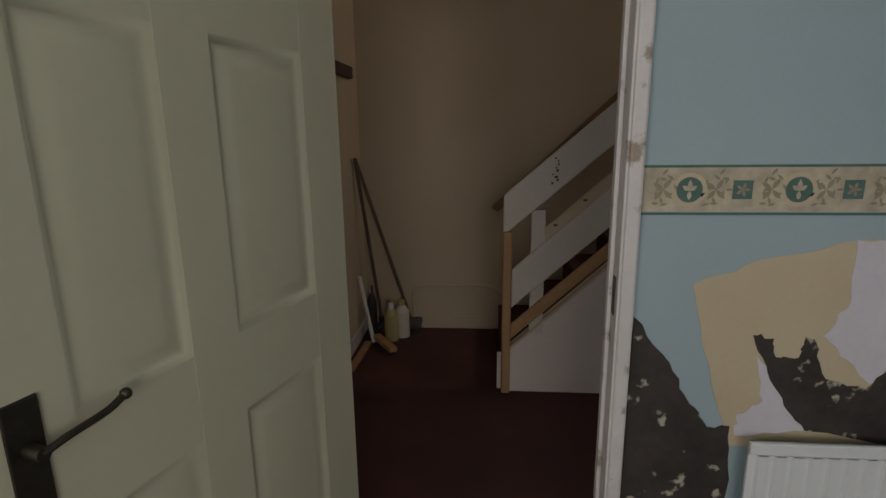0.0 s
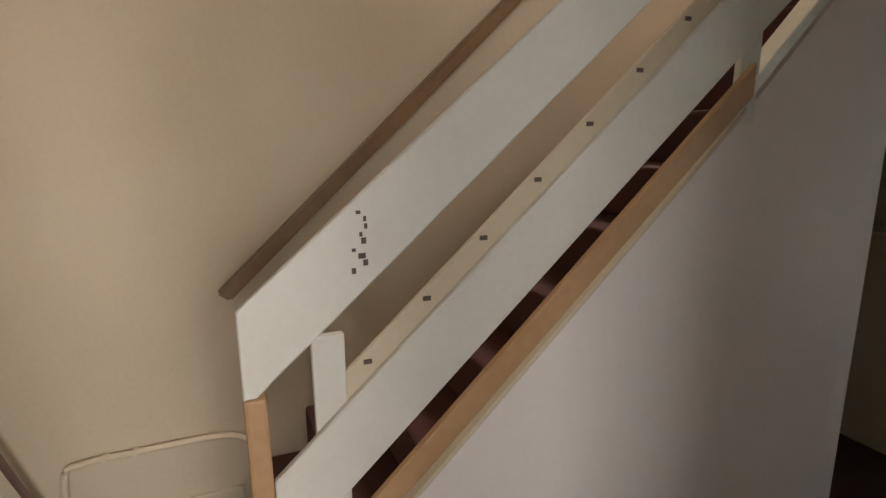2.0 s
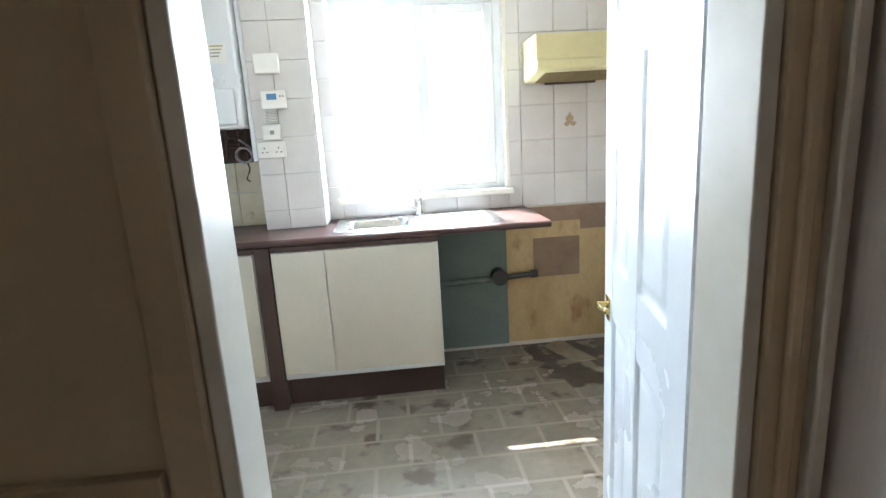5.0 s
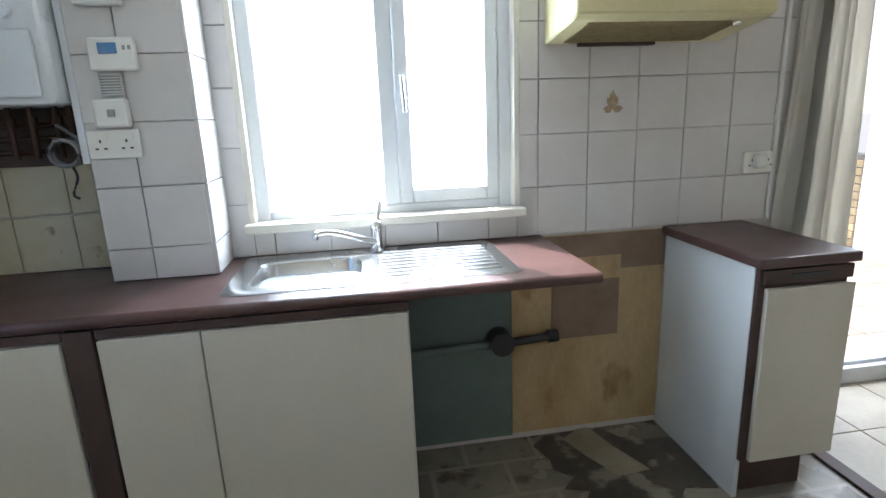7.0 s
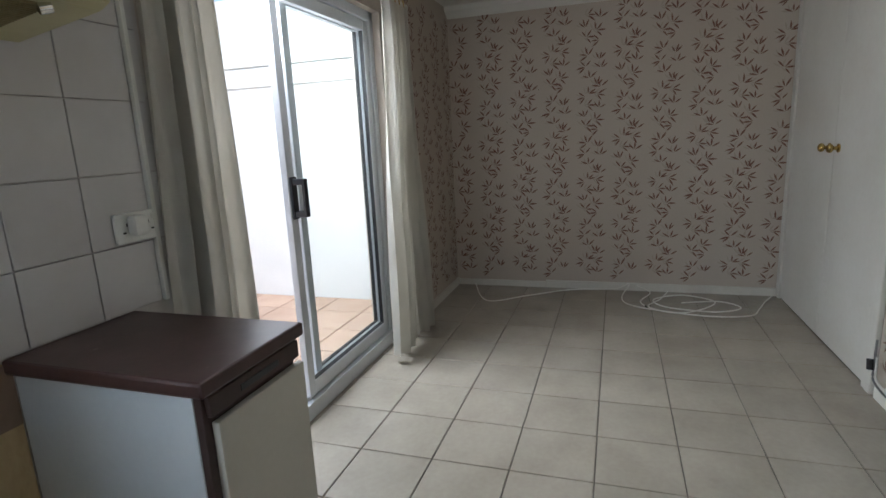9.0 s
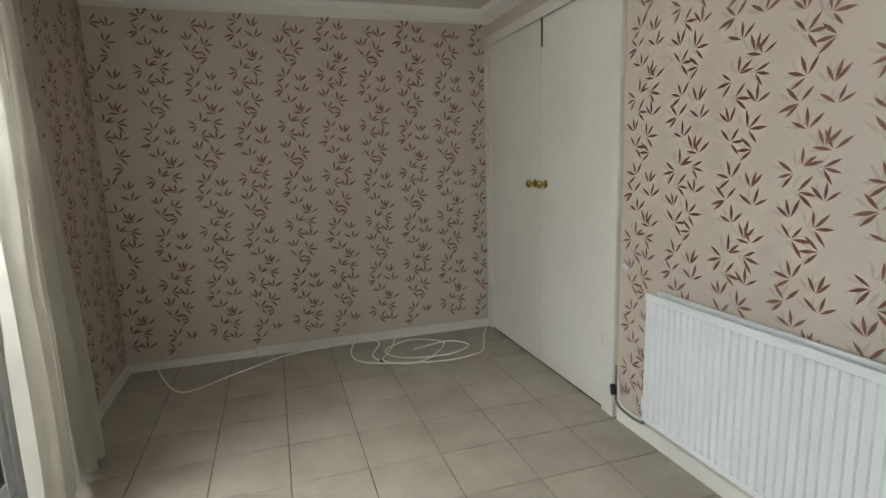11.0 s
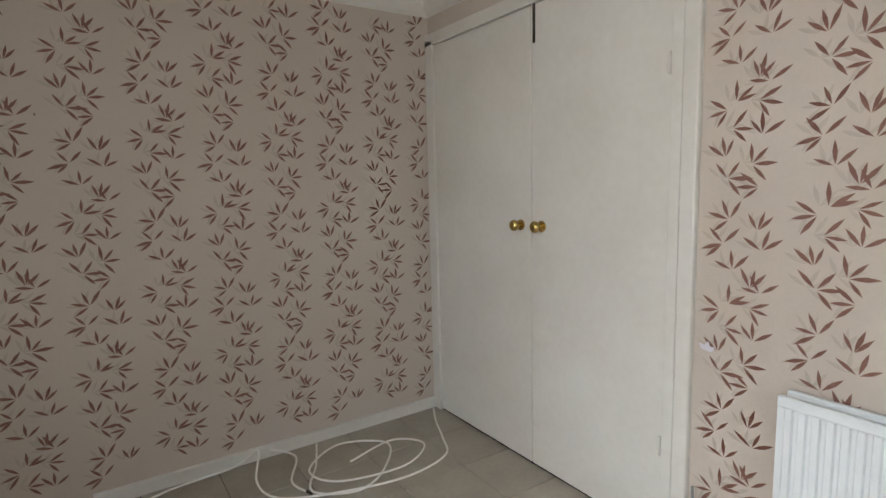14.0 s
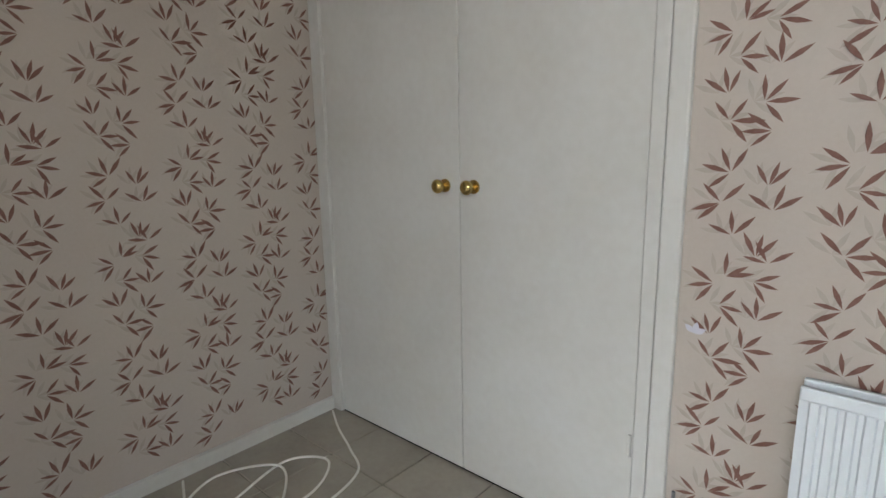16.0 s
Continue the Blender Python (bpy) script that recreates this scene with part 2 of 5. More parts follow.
# diffusing sheet for the sun screen added over the yard
M_SHEET = bpy.data.materials.new("milky_translucent_sheet")
M_SHEET.use_nodes = True
sn = M_SHEET.node_tree
clear = sn.nodes.new("ShaderNodeBsdfTranslucent")
clear.inputs[0].default_value = (0.86, 0.88, 0.88, 1)
sn.links.new(clear.outputs[0], sn.nodes["Material Output"].inputs[0])

# embossed lattice: ribs, small plain lozenges and raised diagonal lines
et = M_TEXP.node_tree


def calc(op, a, b=None):
    nd = et.nodes.new("ShaderNodeMath")
    nd.operation = op
    for i, v in enumerate((a, b)):
        if v is None:
            continue
        if isinstance(v, (int, float)):
            nd.inputs[i].default_value = v
        else:
            et.links.new(v, nd.inputs[i])
    return nd.outputs[0]


egeo = et.nodes.new("ShaderNodeNewGeometry")
exyz = et.nodes.new("ShaderNodeSeparateXYZ")
et.links.new(egeo.outputs["Position"], exyz.inputs[0])
ey, ez = calc("DIVIDE", exyz.outputs[1], 0.10), calc("DIVIDE", exyz.outputs[2], 0.12)
ea, eb = calc("FRACT", calc("ADD", calc("ADD", ey, ez), 40)), calc("FRACT", calc("ADD", calc("SUBTRACT", ez, ey), 40))
small = calc("MULTIPLY", calc("LESS_THAN", ea, 0.48), calc("LESS_THAN", eb, 0.48))
ribs = calc("MULTIPLY", calc("SINE", calc("MULTIPLY", exyz.outputs[1], 2 * math.pi * 9 / 0.10)), calc("SUBTRACT", 1.0, small))
line = calc("MAXIMUM", calc("LESS_THAN", calc("PINGPONG", calc("ADD", ea, 0.0), 0.5), 0.05), calc("LESS_THAN", calc("PINGPONG", calc("ADD", eb, 0.0), 0.5), 0.05))
rim_a = calc("MULTIPLY", calc("LESS_THAN", calc("ABSOLUTE", calc("SUBTRACT", ea, 0.5)), 0.035), calc("LESS_THAN", eb, 0.53))
rim_b = calc("MULTIPLY", calc("LESS_THAN", calc("ABSOLUTE", calc("SUBTRACT", eb, 0.5)), 0.035), calc("LESS_THAN", ea, 0.53))
relief = calc("ADD", calc("MULTIPLY", ribs, 0.09), calc("MAXIMUM", line, calc("MAXIMUM", rim_a, rim_b)))
ebump = et.nodes.new("ShaderNodeBump")
ebump.inputs["Strength"].default_value, ebump.inputs["Distance"].default_value = 0.8, 0.0016
et.links.new(relief, ebump.inputs["Height"])
et.links.new(ebump.outputs[0], et.nodes["Principled BSDF"].inputs["Normal"])

M_GLASS = bpy.data.materials.new("clear_window_glass")
M_GLASS.use_nodes = True
gp = M_GLASS.node_tree.nodes["Principled BSDF"]
gp.inputs["Base Color"].default_value = (0.96, 0.99, 0.98, 1)
gp.inputs["Transmission Weight"].default_value = 1.0
gp.inputs["Roughness"].default_value = 0.0
gp.inputs["IOR"].default_value = 1.1


# ---- building helpers ----
def bm_box(bm, a, b, bevel=0.0, turn=None):
    """A box from corner a to corner b, its edges rounded by bevel, turned by a matrix."""
    lo = [min(a[i], b[i]) for i in range(3)]
    hi = [max(a[i], b[i]) for i in range(3)]
    g = bmesh.ops.create_cube(bm, size=1)
    vs = g["verts"]
    for v in vs:
        v.co = [lo[i] + (v.co[i] + 0.5) * (hi[i] - lo[i]) for i in range(3)]
    if bevel:
        es = list({e for v in vs for e in v.link_edges})
        r = bmesh.ops.bevel(bm, geom=es, offset=bevel, segments=2, affect="EDGES", profile=0.5)
        vs = list({v for f in r["faces"] for v in f.verts} | {v for v in vs if v.is_valid})
    if turn is not None:
        bmesh.ops.transform(bm, matrix=turn, verts=vs)
    return vs


def bm_rod(bm, a, b, r, r2=None, seg=12):
    a, b = Vector(a), Vector(b)
    d = b - a
    m = Matrix.Translation((a + b) / 2) @ d.to_track_quat("Z", "Y").to_matrix().to_4x4()
    bmesh.ops.create_cone(bm, cap_ends=True, segments=seg, radius1=r, radius2=r if r2 is None else r2, depth=d.length, matrix=m)


def bm_prism(bm, pts, axis, lo, hi):
    """Extrudes an outline along x, y or z. pts: pairs in the two other axes, in order."""
    def at(p, h):
        c = list(p)
        c.insert(axis, h)
        return bm.verts.new(c)
    lower, upper = [at(p, lo) for p in pts], [at(p, hi) for p in pts]
    bm.faces.new(lower)
    bm.faces.new(upper[::-1])
    for i in range(len(pts)):
        j = (i + 1) % len(pts)
        bm.faces.new((lower[i], upper[i], upper[j], lower[j]))
    bmesh.ops.recalc_face_normals(bm, faces=bm.faces)


def bm_tube(bm, pts, r, seg=8):
    """A tube along a polyline."""
    pts = [Vector(p) for p in pts]
    rings = []
    for i, p in enumerate(pts):
        d = (pts[min(i + 1, len(pts) - 1)] - pts[max(i - 1, 0)]).normalized()
        up = Vector((0, 0, 1)) if abs(d.z) < 0.9 else Vector((1, 0, 0))
        s = d.cross(up).normalized()
        u = s.cross(d)
        rings.append([bm.verts.new(p + r * (math.cos(k * 2 * math.pi / seg) * s + math.sin(k * 2 * math.pi / seg) * u)) for k in range(seg)])
    for q, w in zip(rings, rings[1:]):
        for k in range(seg):
            bm.faces.new((q[k], q[(k + 1) % seg], w[(k + 1) % seg], w[k]))
    bm.faces.new(rings[0][::-1])
    bm.faces.new(rings[-1])


def smooth_line(pts, n=6):
    """Points along a soft curve through pts."""
    pts = [Vector(p) for p in pts]
    out = []
    for i in range(len(pts) - 1):
        p0, p1, p2, p3 = pts[max(i - 1, 0)], pts[i], pts[i + 1], pts[min(i + 2, len(pts) - 1)]
        for k in range(n):
            t = k / n
            out.append(0.5 * (2 * p1 + (p2 - p0) * t + (2 * p0 - 5 * p1 + 4 * p2 - p3) * t * t + (3 * p1 - p0 - 3 * p2 + p3) * t ** 3))
    return out + [pts[-1]]


def mesh_of(name, bm, material, smooth=False):
    me = bpy.data.meshes.new(name)
    bm.to_mesh(me)
    bm.free()
    if material:
        me.materials.append(material)
    if smooth:
        me.polygons.foreach_set("use_smooth", [True] * len(me.polygons))
        me.set_sharp_from_angle(angle=radians(40))
    return me


def part(name, bm, material, parent, label="", smooth=False):
    ob = new(name, mesh_of(name, bm, material, smooth))
    ob.parent = parent
    if label:
        ob["label"] = label
    return ob


def box_part(name, a, b, material, parent, bevel=0.003, label="", turn=None):
    bm = bmesh.new()
    bm_box(bm, a, b, bevel, turn)
    return part(name, bm, material, parent, label)


def rod_part(name, a, b, r, material, parent, label="", r2=None, seg=14):
    bm = bmesh.new()
    bm_rod(bm, a, b, r, r2, seg)
    return part(name, bm, material, parent, label, smooth=True)


def structure(name, bm, material, label="", category="wall"):
    return tagged(new(name, mesh_of(name, bm, material)), label, category, kind="structure")


def boxes(name, material, *pairs, label="", category="wall", bevel=0.0):
    bm = bmesh.new()
    for a, b in pairs:
        bm_box(bm, a, b, bevel)
    return structure(name, bm, material, label, category)


def thing(name, label, category, group="", at=(0, 0, 0)):
    return tagged(new(name), label, category, group)


PIECES = {}


def piece(name, a, b, material, parent, edge=0.002):
    """A tile or brick, sharing its mesh with alike ones."""
    size = tuple(round(abs(b[i] - a[i]), 4) for i in range(3))
    key = (size, material.name)
    if key not in PIECES:
        bm = bmesh.new()
        bm_box(bm, [-s / 2 for s in size], [s / 2 for s in size])
        bmesh.ops.bevel(bm, geom=bm.edges[:], offset=edge, segments=1, affect="EDGES")
        PIECES[key] = mesh_of(name, bm, material)
    ob = new(name, PIECES[key])
    ob.location = [(a[i] + b[i]) / 2 for i in range(3)]
    ob.parent = parent
    return ob


# ---- the plan ----
NW = 2.75      # tiled wall with the window
EW = 5.05      # papered end wall
SW = 0.16      # papered wall with the cupboard
WW = -1.42     # wall with the back door
HALL_N = 0.20  # hall side of the kitchen partition
SP = -0.82     # face of the stair's side wall
HE, LR = 0.425, 0.47  # hall face and living room face of the partition
HW, HS = -1.70, -3.43
CE = 2.42

# ---- floors and ceilings ----
floor_k = boxes("floor_kitchen", M_FLAG, ((WW, 0.20, -0.1), (1.70, NW, 0)), label="worn grey flagstone-patterned kitchen floor with dirt", category="floor")
floor_d = boxes("floor_dining", M_GROUT, ((1.70, SW, -0.1), (EW, 2.90, -0.006)), label="beige square ceramic floor tiles with grey grout", category="floor")
boxes("floor_hall", M_CARPET, ((HW, HS, -0.1), (LR, HALL_N, 0)), label="dark red worn hall carpet", category="floor")
boxes("floor_living_room", M_CARPET, ((LR, -4.4, -0.1), (4.6, 0.0, 0)), label="dark red carpet in the living room", category="floor")
boxes("ceiling_kitchen", M_WHITE_WALL, ((WW - 0.1, 0.0, CE), (EW + 0.1, 3.0, CE + 0.1)), label="plain white kitchen ceiling", category="ceiling")
boxes("ceiling_hall", M_WHITE_WALL, ((SP, HS, CE), (LR, HALL_N, CE + 0.1)), label="plain white hall ceiling", category="ceiling")
boxes("ceiling_living_room", M_WHITE_WALL, ((LR, -4.5, CE), (4.7, 0.0, CE + 0.1)), label="plain white living room ceiling", category="ceiling")
bm = bmesh.new()
bm_prism(bm, [(SW, CE), (SW + 0.09, CE), (SW + 0.075, CE - 0.035), (SW + 0.03, CE - 0.07), (SW, CE - 0.085)], 0, 3.3, EW)
bm_prism(bm, [(2.9, CE), (2.81, CE), (2.825, CE - 0.035), (2.87, CE - 0.07), (2.9, CE - 0.085)], 0, 1.75, EW)
structure("trim_coving_sides", bm, M_WHITE_WALL, "white curved plaster coving", "coving")
bm = bmesh.new()
bm_prism(bm, [(EW, CE), (EW - 0.09, CE), (EW - 0.075, CE - 0.035), (EW - 0.03, CE - 0.07), (EW, CE - 0.085)], 1, SW, 2.9)
structure("trim_coving_end", bm, M_WHITE_WALL, "white curved plaster coving", "coving")

# ---- kitchen walls ----
WX0, WX1, WZ0, WZ1 = -0.44, 0.555, 1.0, 2.14
PX0, PX1, PZ1 = 1.86, 3.60, 2.12
wall_n = boxes("wall_north", M_WGROUT,
               ((WW, NW, 0), (WX0, NW + 0.14, CE)), ((WX0, NW, 0), (WX1, NW + 0.14, WZ0)), ((WX0, NW, WZ1), (WX1, NW + 0.14, CE)),
               ((WX1, NW, 0), (1.72, NW + 0.14, CE)), label="kitchen wall faced with pale square glazed tiles")
wall_p = boxes("wall_patio", M_PAPER,
               ((1.72, 2.80, 0), (PX0, 3.0, CE)), ((PX0, 2.80, PZ1), (PX1, 3.0, CE)), ((PX1, 2.80, 0), (EW, 3.0, CE)),
               label="beige leaf-patterned wallpaper round the patio door")
wall_e = boxes("wall_east", M_PAPER, ((EW, SW - 0.1, 0), (EW + 0.1, 3.0, CE)), label="beige wallpaper with russet bamboo leaves")
wall_s = boxes("wall_south", M_PAPER,
               ((1.70, SW - 0.1, 0), (3.46, SW, CE)), ((3.46, SW - 0.1, 2.20), (EW, SW, CE)),
               label="beige wallpaper with russet bamboo leaves")
DX0, DX1 = -0.38, 0.33
boxes("wall_kitchen_partition", M_CREAM,
      ((WW - 0.3, HALL_N, 0), (DX0, 0.30, CE)), ((DX1, HALL_N, 0), (1.70, 0.30, CE)), ((DX0, HALL_N, 2.03), (DX1, 0.30, CE)),
      label="cream painted partition with the kitchen doorway")
wall_w = boxes("wall_west", M_WGROUT, ((WW - 0.1, 0.3, 0), (WW, 1.36, CE)), ((WW - 0.1, 1.36, 2.08), (WW, 2.19, CE)), ((WW - 0.1, 2.19, 0), (WW, NW, CE)),
               label="kitchen wall with the back door opening")
pillar = boxes("wall_pillar", M_WGROUT, ((-0.845, 2.535, 0.9), (-0.53, NW, CE)), label="tiled pier beside the kitchen window")

# ---- hall and living room walls ----
boxes("wall_hall_west", M_CREAM, ((HW - 0.1, HS - 0.1, 0), (HW, HALL_N, 4.6)), label="cream painted wall beside the stairs")
boxes("wall_hall_south", M_CREAM, ((HW, HS - 0.1, 0), (LR, HS, 4.6)), label="cream painted hall end wall with scuffs")
boxes("wall_stairwell", M_CREAM, ((SP, HS, CE + 0.1), (SP + 0.1, HALL_N, 4.6)), ((HW - 0.1, HS - 0.1, 4.6), (SP + 0.1, 1.3, 4.7)), ((SP, HALL_N, CE + 0.1), (SP + 0.1, 1.3, 4.6)), ((HW - 0.1, 1.2, CE + 0.1), (SP + 0.1, 1.3, 4.6)), ((HW - 0.1, 0.3, CE + 0.1), (HW, 1.2, 4.6)), label="cream painted stairwell walls")
LY0, LY1 = -2.99, -2.28
boxes("wall_hall_east", M_TEXP, ((HE, HS, 0), (0.45, LY0, CE)), ((HE, LY1, 0), (0.45, HALL_N, CE)), ((HE, LY0, 2.03), (0.45, LY1, CE)), label="white embossed wallpaper in the hall")
wall_b = boxes("wall_living_room_west", M_BLUE, ((0.45, -4.5, 0), (LR, LY0, CE)), ((0.45, LY1, 0), (LR, 0.06, CE)), ((0.45, LY0, 2.03), (LR, LY1, CE)), label="pale blue painted wall with torn paper")
boxes("wall_living_room_rest", M_BLUE, ((LR, -4.5, 0), (4.7, -4.4, CE)), ((LR, -0.06, 0), (4.7, 0.04, CE)), ((4.6, -4.4, 0), (4.7, -0.06, CE)), label="plain pale blue living room walls")

# stair side wall with the arched recess
arch = [(-0.285 + 0.305 * math.cos(radians(a)), 1.34 + 0.305 * math.sin(radians(a))) for a in range(180, -1, -12)]
bm = bmesh.new()
bm_prism(bm, [(-2.50, 0), (-0.59, 0)] + arch + [(0.02, 0), (HALL_N, 0), (HALL_N, 2.52), (-0.14, 2.52), (-1.222, 1.406), (-2.50, 0.215)], 0, SP - 0.09, SP)
structure("wall_stair_side", bm, M_LILAC, "cream painted stair side wall with an arched opening")

# ---- wallpaper leaves ----
FANS = [(0, 0, 167, 110, 58, 215), (8.5, -3.3, 118, 72, 45), (-1.7, -8, 133, 45, 195, 222), (9.9, -9.5, 145, 70, 30), (1.5, -16.6, 158, 97, 45),
        (7.2, -22, 113, 78, 48), (10, -23.2, 118, 168, 35), (0.6, -28.1, 90, 36, 12), (-1.8, -30.4, 145, 195, 233), (7.1, -28.5, 25, -14, -58),
        (-0.3, -36.4, 48, -5, -43), (8.7, -39.1, 132, 90, 32), (-2, -45.4, 142, 105, 65), (6, -47.9, 97, 47, 3, -48), (-1.2, -52.2, 130, 52, 2, -52), (8.4, -55, 140, 183, 222)]
paper_random = random.Random(4)


def leaf(bm, x, z, angle, length, width, place, lift):
    """A pointed leaf in the wall's plane, from its stalk end."""
    c, s = math.cos(angle), math.sin(angle)
    ring = [(0.0, 0.0), (0.30, 0.75), (0.55, 1.0), (0.80, 0.55), (1.0, 0.0), (0.80, -0.55), (0.55, -1.0), (0.30, -0.75)]
    vs = []
    for u, w in ring:
        du, dw = u * length, w * width / 2
        vs.append(bm.verts.new(place(x + c * du - s * dw, z + s * du + c * dw, lift)))
    bm.faces.new(vs)


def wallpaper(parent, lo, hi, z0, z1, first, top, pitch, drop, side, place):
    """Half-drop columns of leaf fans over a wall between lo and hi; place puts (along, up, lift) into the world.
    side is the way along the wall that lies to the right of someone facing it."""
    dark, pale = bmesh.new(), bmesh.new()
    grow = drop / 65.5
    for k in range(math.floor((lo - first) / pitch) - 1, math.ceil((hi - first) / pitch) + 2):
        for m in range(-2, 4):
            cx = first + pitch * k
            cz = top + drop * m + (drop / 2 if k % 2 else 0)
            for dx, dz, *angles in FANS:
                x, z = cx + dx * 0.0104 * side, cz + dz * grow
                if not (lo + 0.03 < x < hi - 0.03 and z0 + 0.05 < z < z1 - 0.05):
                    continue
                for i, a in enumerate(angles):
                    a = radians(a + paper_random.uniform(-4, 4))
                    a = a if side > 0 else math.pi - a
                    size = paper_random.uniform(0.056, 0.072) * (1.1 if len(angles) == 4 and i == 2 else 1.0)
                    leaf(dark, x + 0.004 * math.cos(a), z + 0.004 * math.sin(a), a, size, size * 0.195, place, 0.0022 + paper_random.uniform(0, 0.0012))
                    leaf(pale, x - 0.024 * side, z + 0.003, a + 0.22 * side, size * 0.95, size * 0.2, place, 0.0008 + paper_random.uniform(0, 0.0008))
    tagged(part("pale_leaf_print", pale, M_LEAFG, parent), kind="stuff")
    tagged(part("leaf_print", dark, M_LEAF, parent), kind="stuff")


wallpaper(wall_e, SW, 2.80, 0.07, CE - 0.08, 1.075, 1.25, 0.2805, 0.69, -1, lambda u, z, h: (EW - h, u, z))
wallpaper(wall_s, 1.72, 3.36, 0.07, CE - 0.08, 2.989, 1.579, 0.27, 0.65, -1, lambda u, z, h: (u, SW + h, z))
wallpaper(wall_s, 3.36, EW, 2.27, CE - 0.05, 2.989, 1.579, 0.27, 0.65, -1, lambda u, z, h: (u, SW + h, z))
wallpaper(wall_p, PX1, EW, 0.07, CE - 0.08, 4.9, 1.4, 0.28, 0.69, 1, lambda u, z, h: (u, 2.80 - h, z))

# ---- skirtings, architraves ----
boxes("baseboard_east", M_GLOSS, ((EW - 0.018, SW + 0.02, -0.004), (EW, 1.98, 0.055)), ((EW - 0.02, 1.985, -0.004), (EW, 2.80, 0.053)), ((EW - 0.026, SW + 0.02, 0.05), (EW - 0.0005, 1.98, 0.066)), label="low white skirting with cable trunking", category="skirting", bevel=0.003)
boxes("baseboard_patio", M_GLOSS, ((PX1 + 0.06, 2.782, -0.004), (EW - 0.02, 2.80, 0.065)), label="low white skirting", category="skirting", bevel=0.003)
boxes("baseboard_south", M_GLOSS, ((1.72, SW, -0.004), (3.34, SW + 0.018, 0.075)), label="low white skirting below the radiator", category="skirting", bevel=0.003)
boxes("baseboard_hall_west", M_CREAM, ((HW, HS, 0), (HW + 0.015, -2.55, 0.09)), label="cream painted skirting", category="skirting", bevel=0.004)
boxes("baseboard_hall_south", M_SCUFF, ((HW + 0.015, HS, 0), (HE - 0.02, HS + 0.015, 0.09)), label="cream painted skirting", category="skirting", bevel=0.004)

frame1 = thing("door_frame_1", "scuffed white painted frame of the living room doorway", "door frame")
frame1["kind"] = "structure"
box_part("jamb", (0.405, LY1 - 0.003, 0), (0.485, LY1 + 0.03, 2.03), M_SCUFF, frame1, 0.004)
box_part("jamb", (0.405, LY0 - 0.03, 0), (0.485, LY0 + 0.003, 2.03), M_SCUFF, frame1, 0.004)
box_part("lintel", (0.405, LY0 - 0.03, 2.027), (0.485, LY1 + 0.03, 2.06), M_SCUFF, frame1, 0.004)
for yy, aw in ((LY1 + 0.003, 0.036), (LY0 - 0.075, 0.063)):
    box_part("architrave", (LR + 0.001, yy, 0), (LR + 0.022, yy + aw, 2.1), M_SCUFF, frame1, 0.007)
    box_part("architrave", (HE - 0.018, yy, 0), (HE - 0.001, yy + aw, 2.1), M_SCUFF, frame1, 0.006)
box_part("stop", (0.412, LY1 - 0.015, 0), (0.438, LY1 - 0.0035, 2.025), M_SCUFF, frame1, 0.002)
box_part("strike_plate", (0.442, LY1 - 0.0055, 0.90), (0.466, LY1 - 0.0032, 1.0), M_IRON, frame1, 0.001, "dark metal strike plate")
frame2 = thing("door_frame_2", "cream painted frame of the kitchen doorway", "door frame")
frame2["kind"] = "structure"
box_part("jamb", (DX0 - 0.002, 0.19, 0), (DX0 + 0.022, 0.31, 2.03), M_GLOSS, frame2, 0.003)
box_part("jamb", (DX1 - 0.022, 0.19, 0), (DX1 + 0.002, 0.31, 2.03), M_GLOSS, frame2, 0.003)
box_part("lintel", (DX0, 0.19, 2.008), (DX1, 0.31, 2.032), M_GLOSS, frame2, 0.003)
box_part("architrave", (DX0 - 0.062, 0.182, 0), (DX0 - 0.004, 0.199, 2.09), M_CREAM, frame2, 0.006)
box_part("architrave", (DX1 + 0.004, 0.182, 0), (DX1 + 0.088, 0.199, 2.09), M_CREAM, frame2, 0.006)
box_part("bead", (DX1 + 0.03, 0.172, 0), (DX1 + 0.05, 0.183, 2.09), M_CREAM, frame2, 0.004)
box_part("edge_strip", (DX1 + 0.066, 0.160, 0), (DX1 + 0.088, 0.1815, 2.12), M_GLOSS, frame2, 0.004, "white gloss edge strip")
box_part("threshold_strip", (DX0 + 0.02, 0.21, 0), (DX1 - 0.02, 0.25, 0.008), M_CHROME, frame2, 0.002, "bright metal threshold strip")


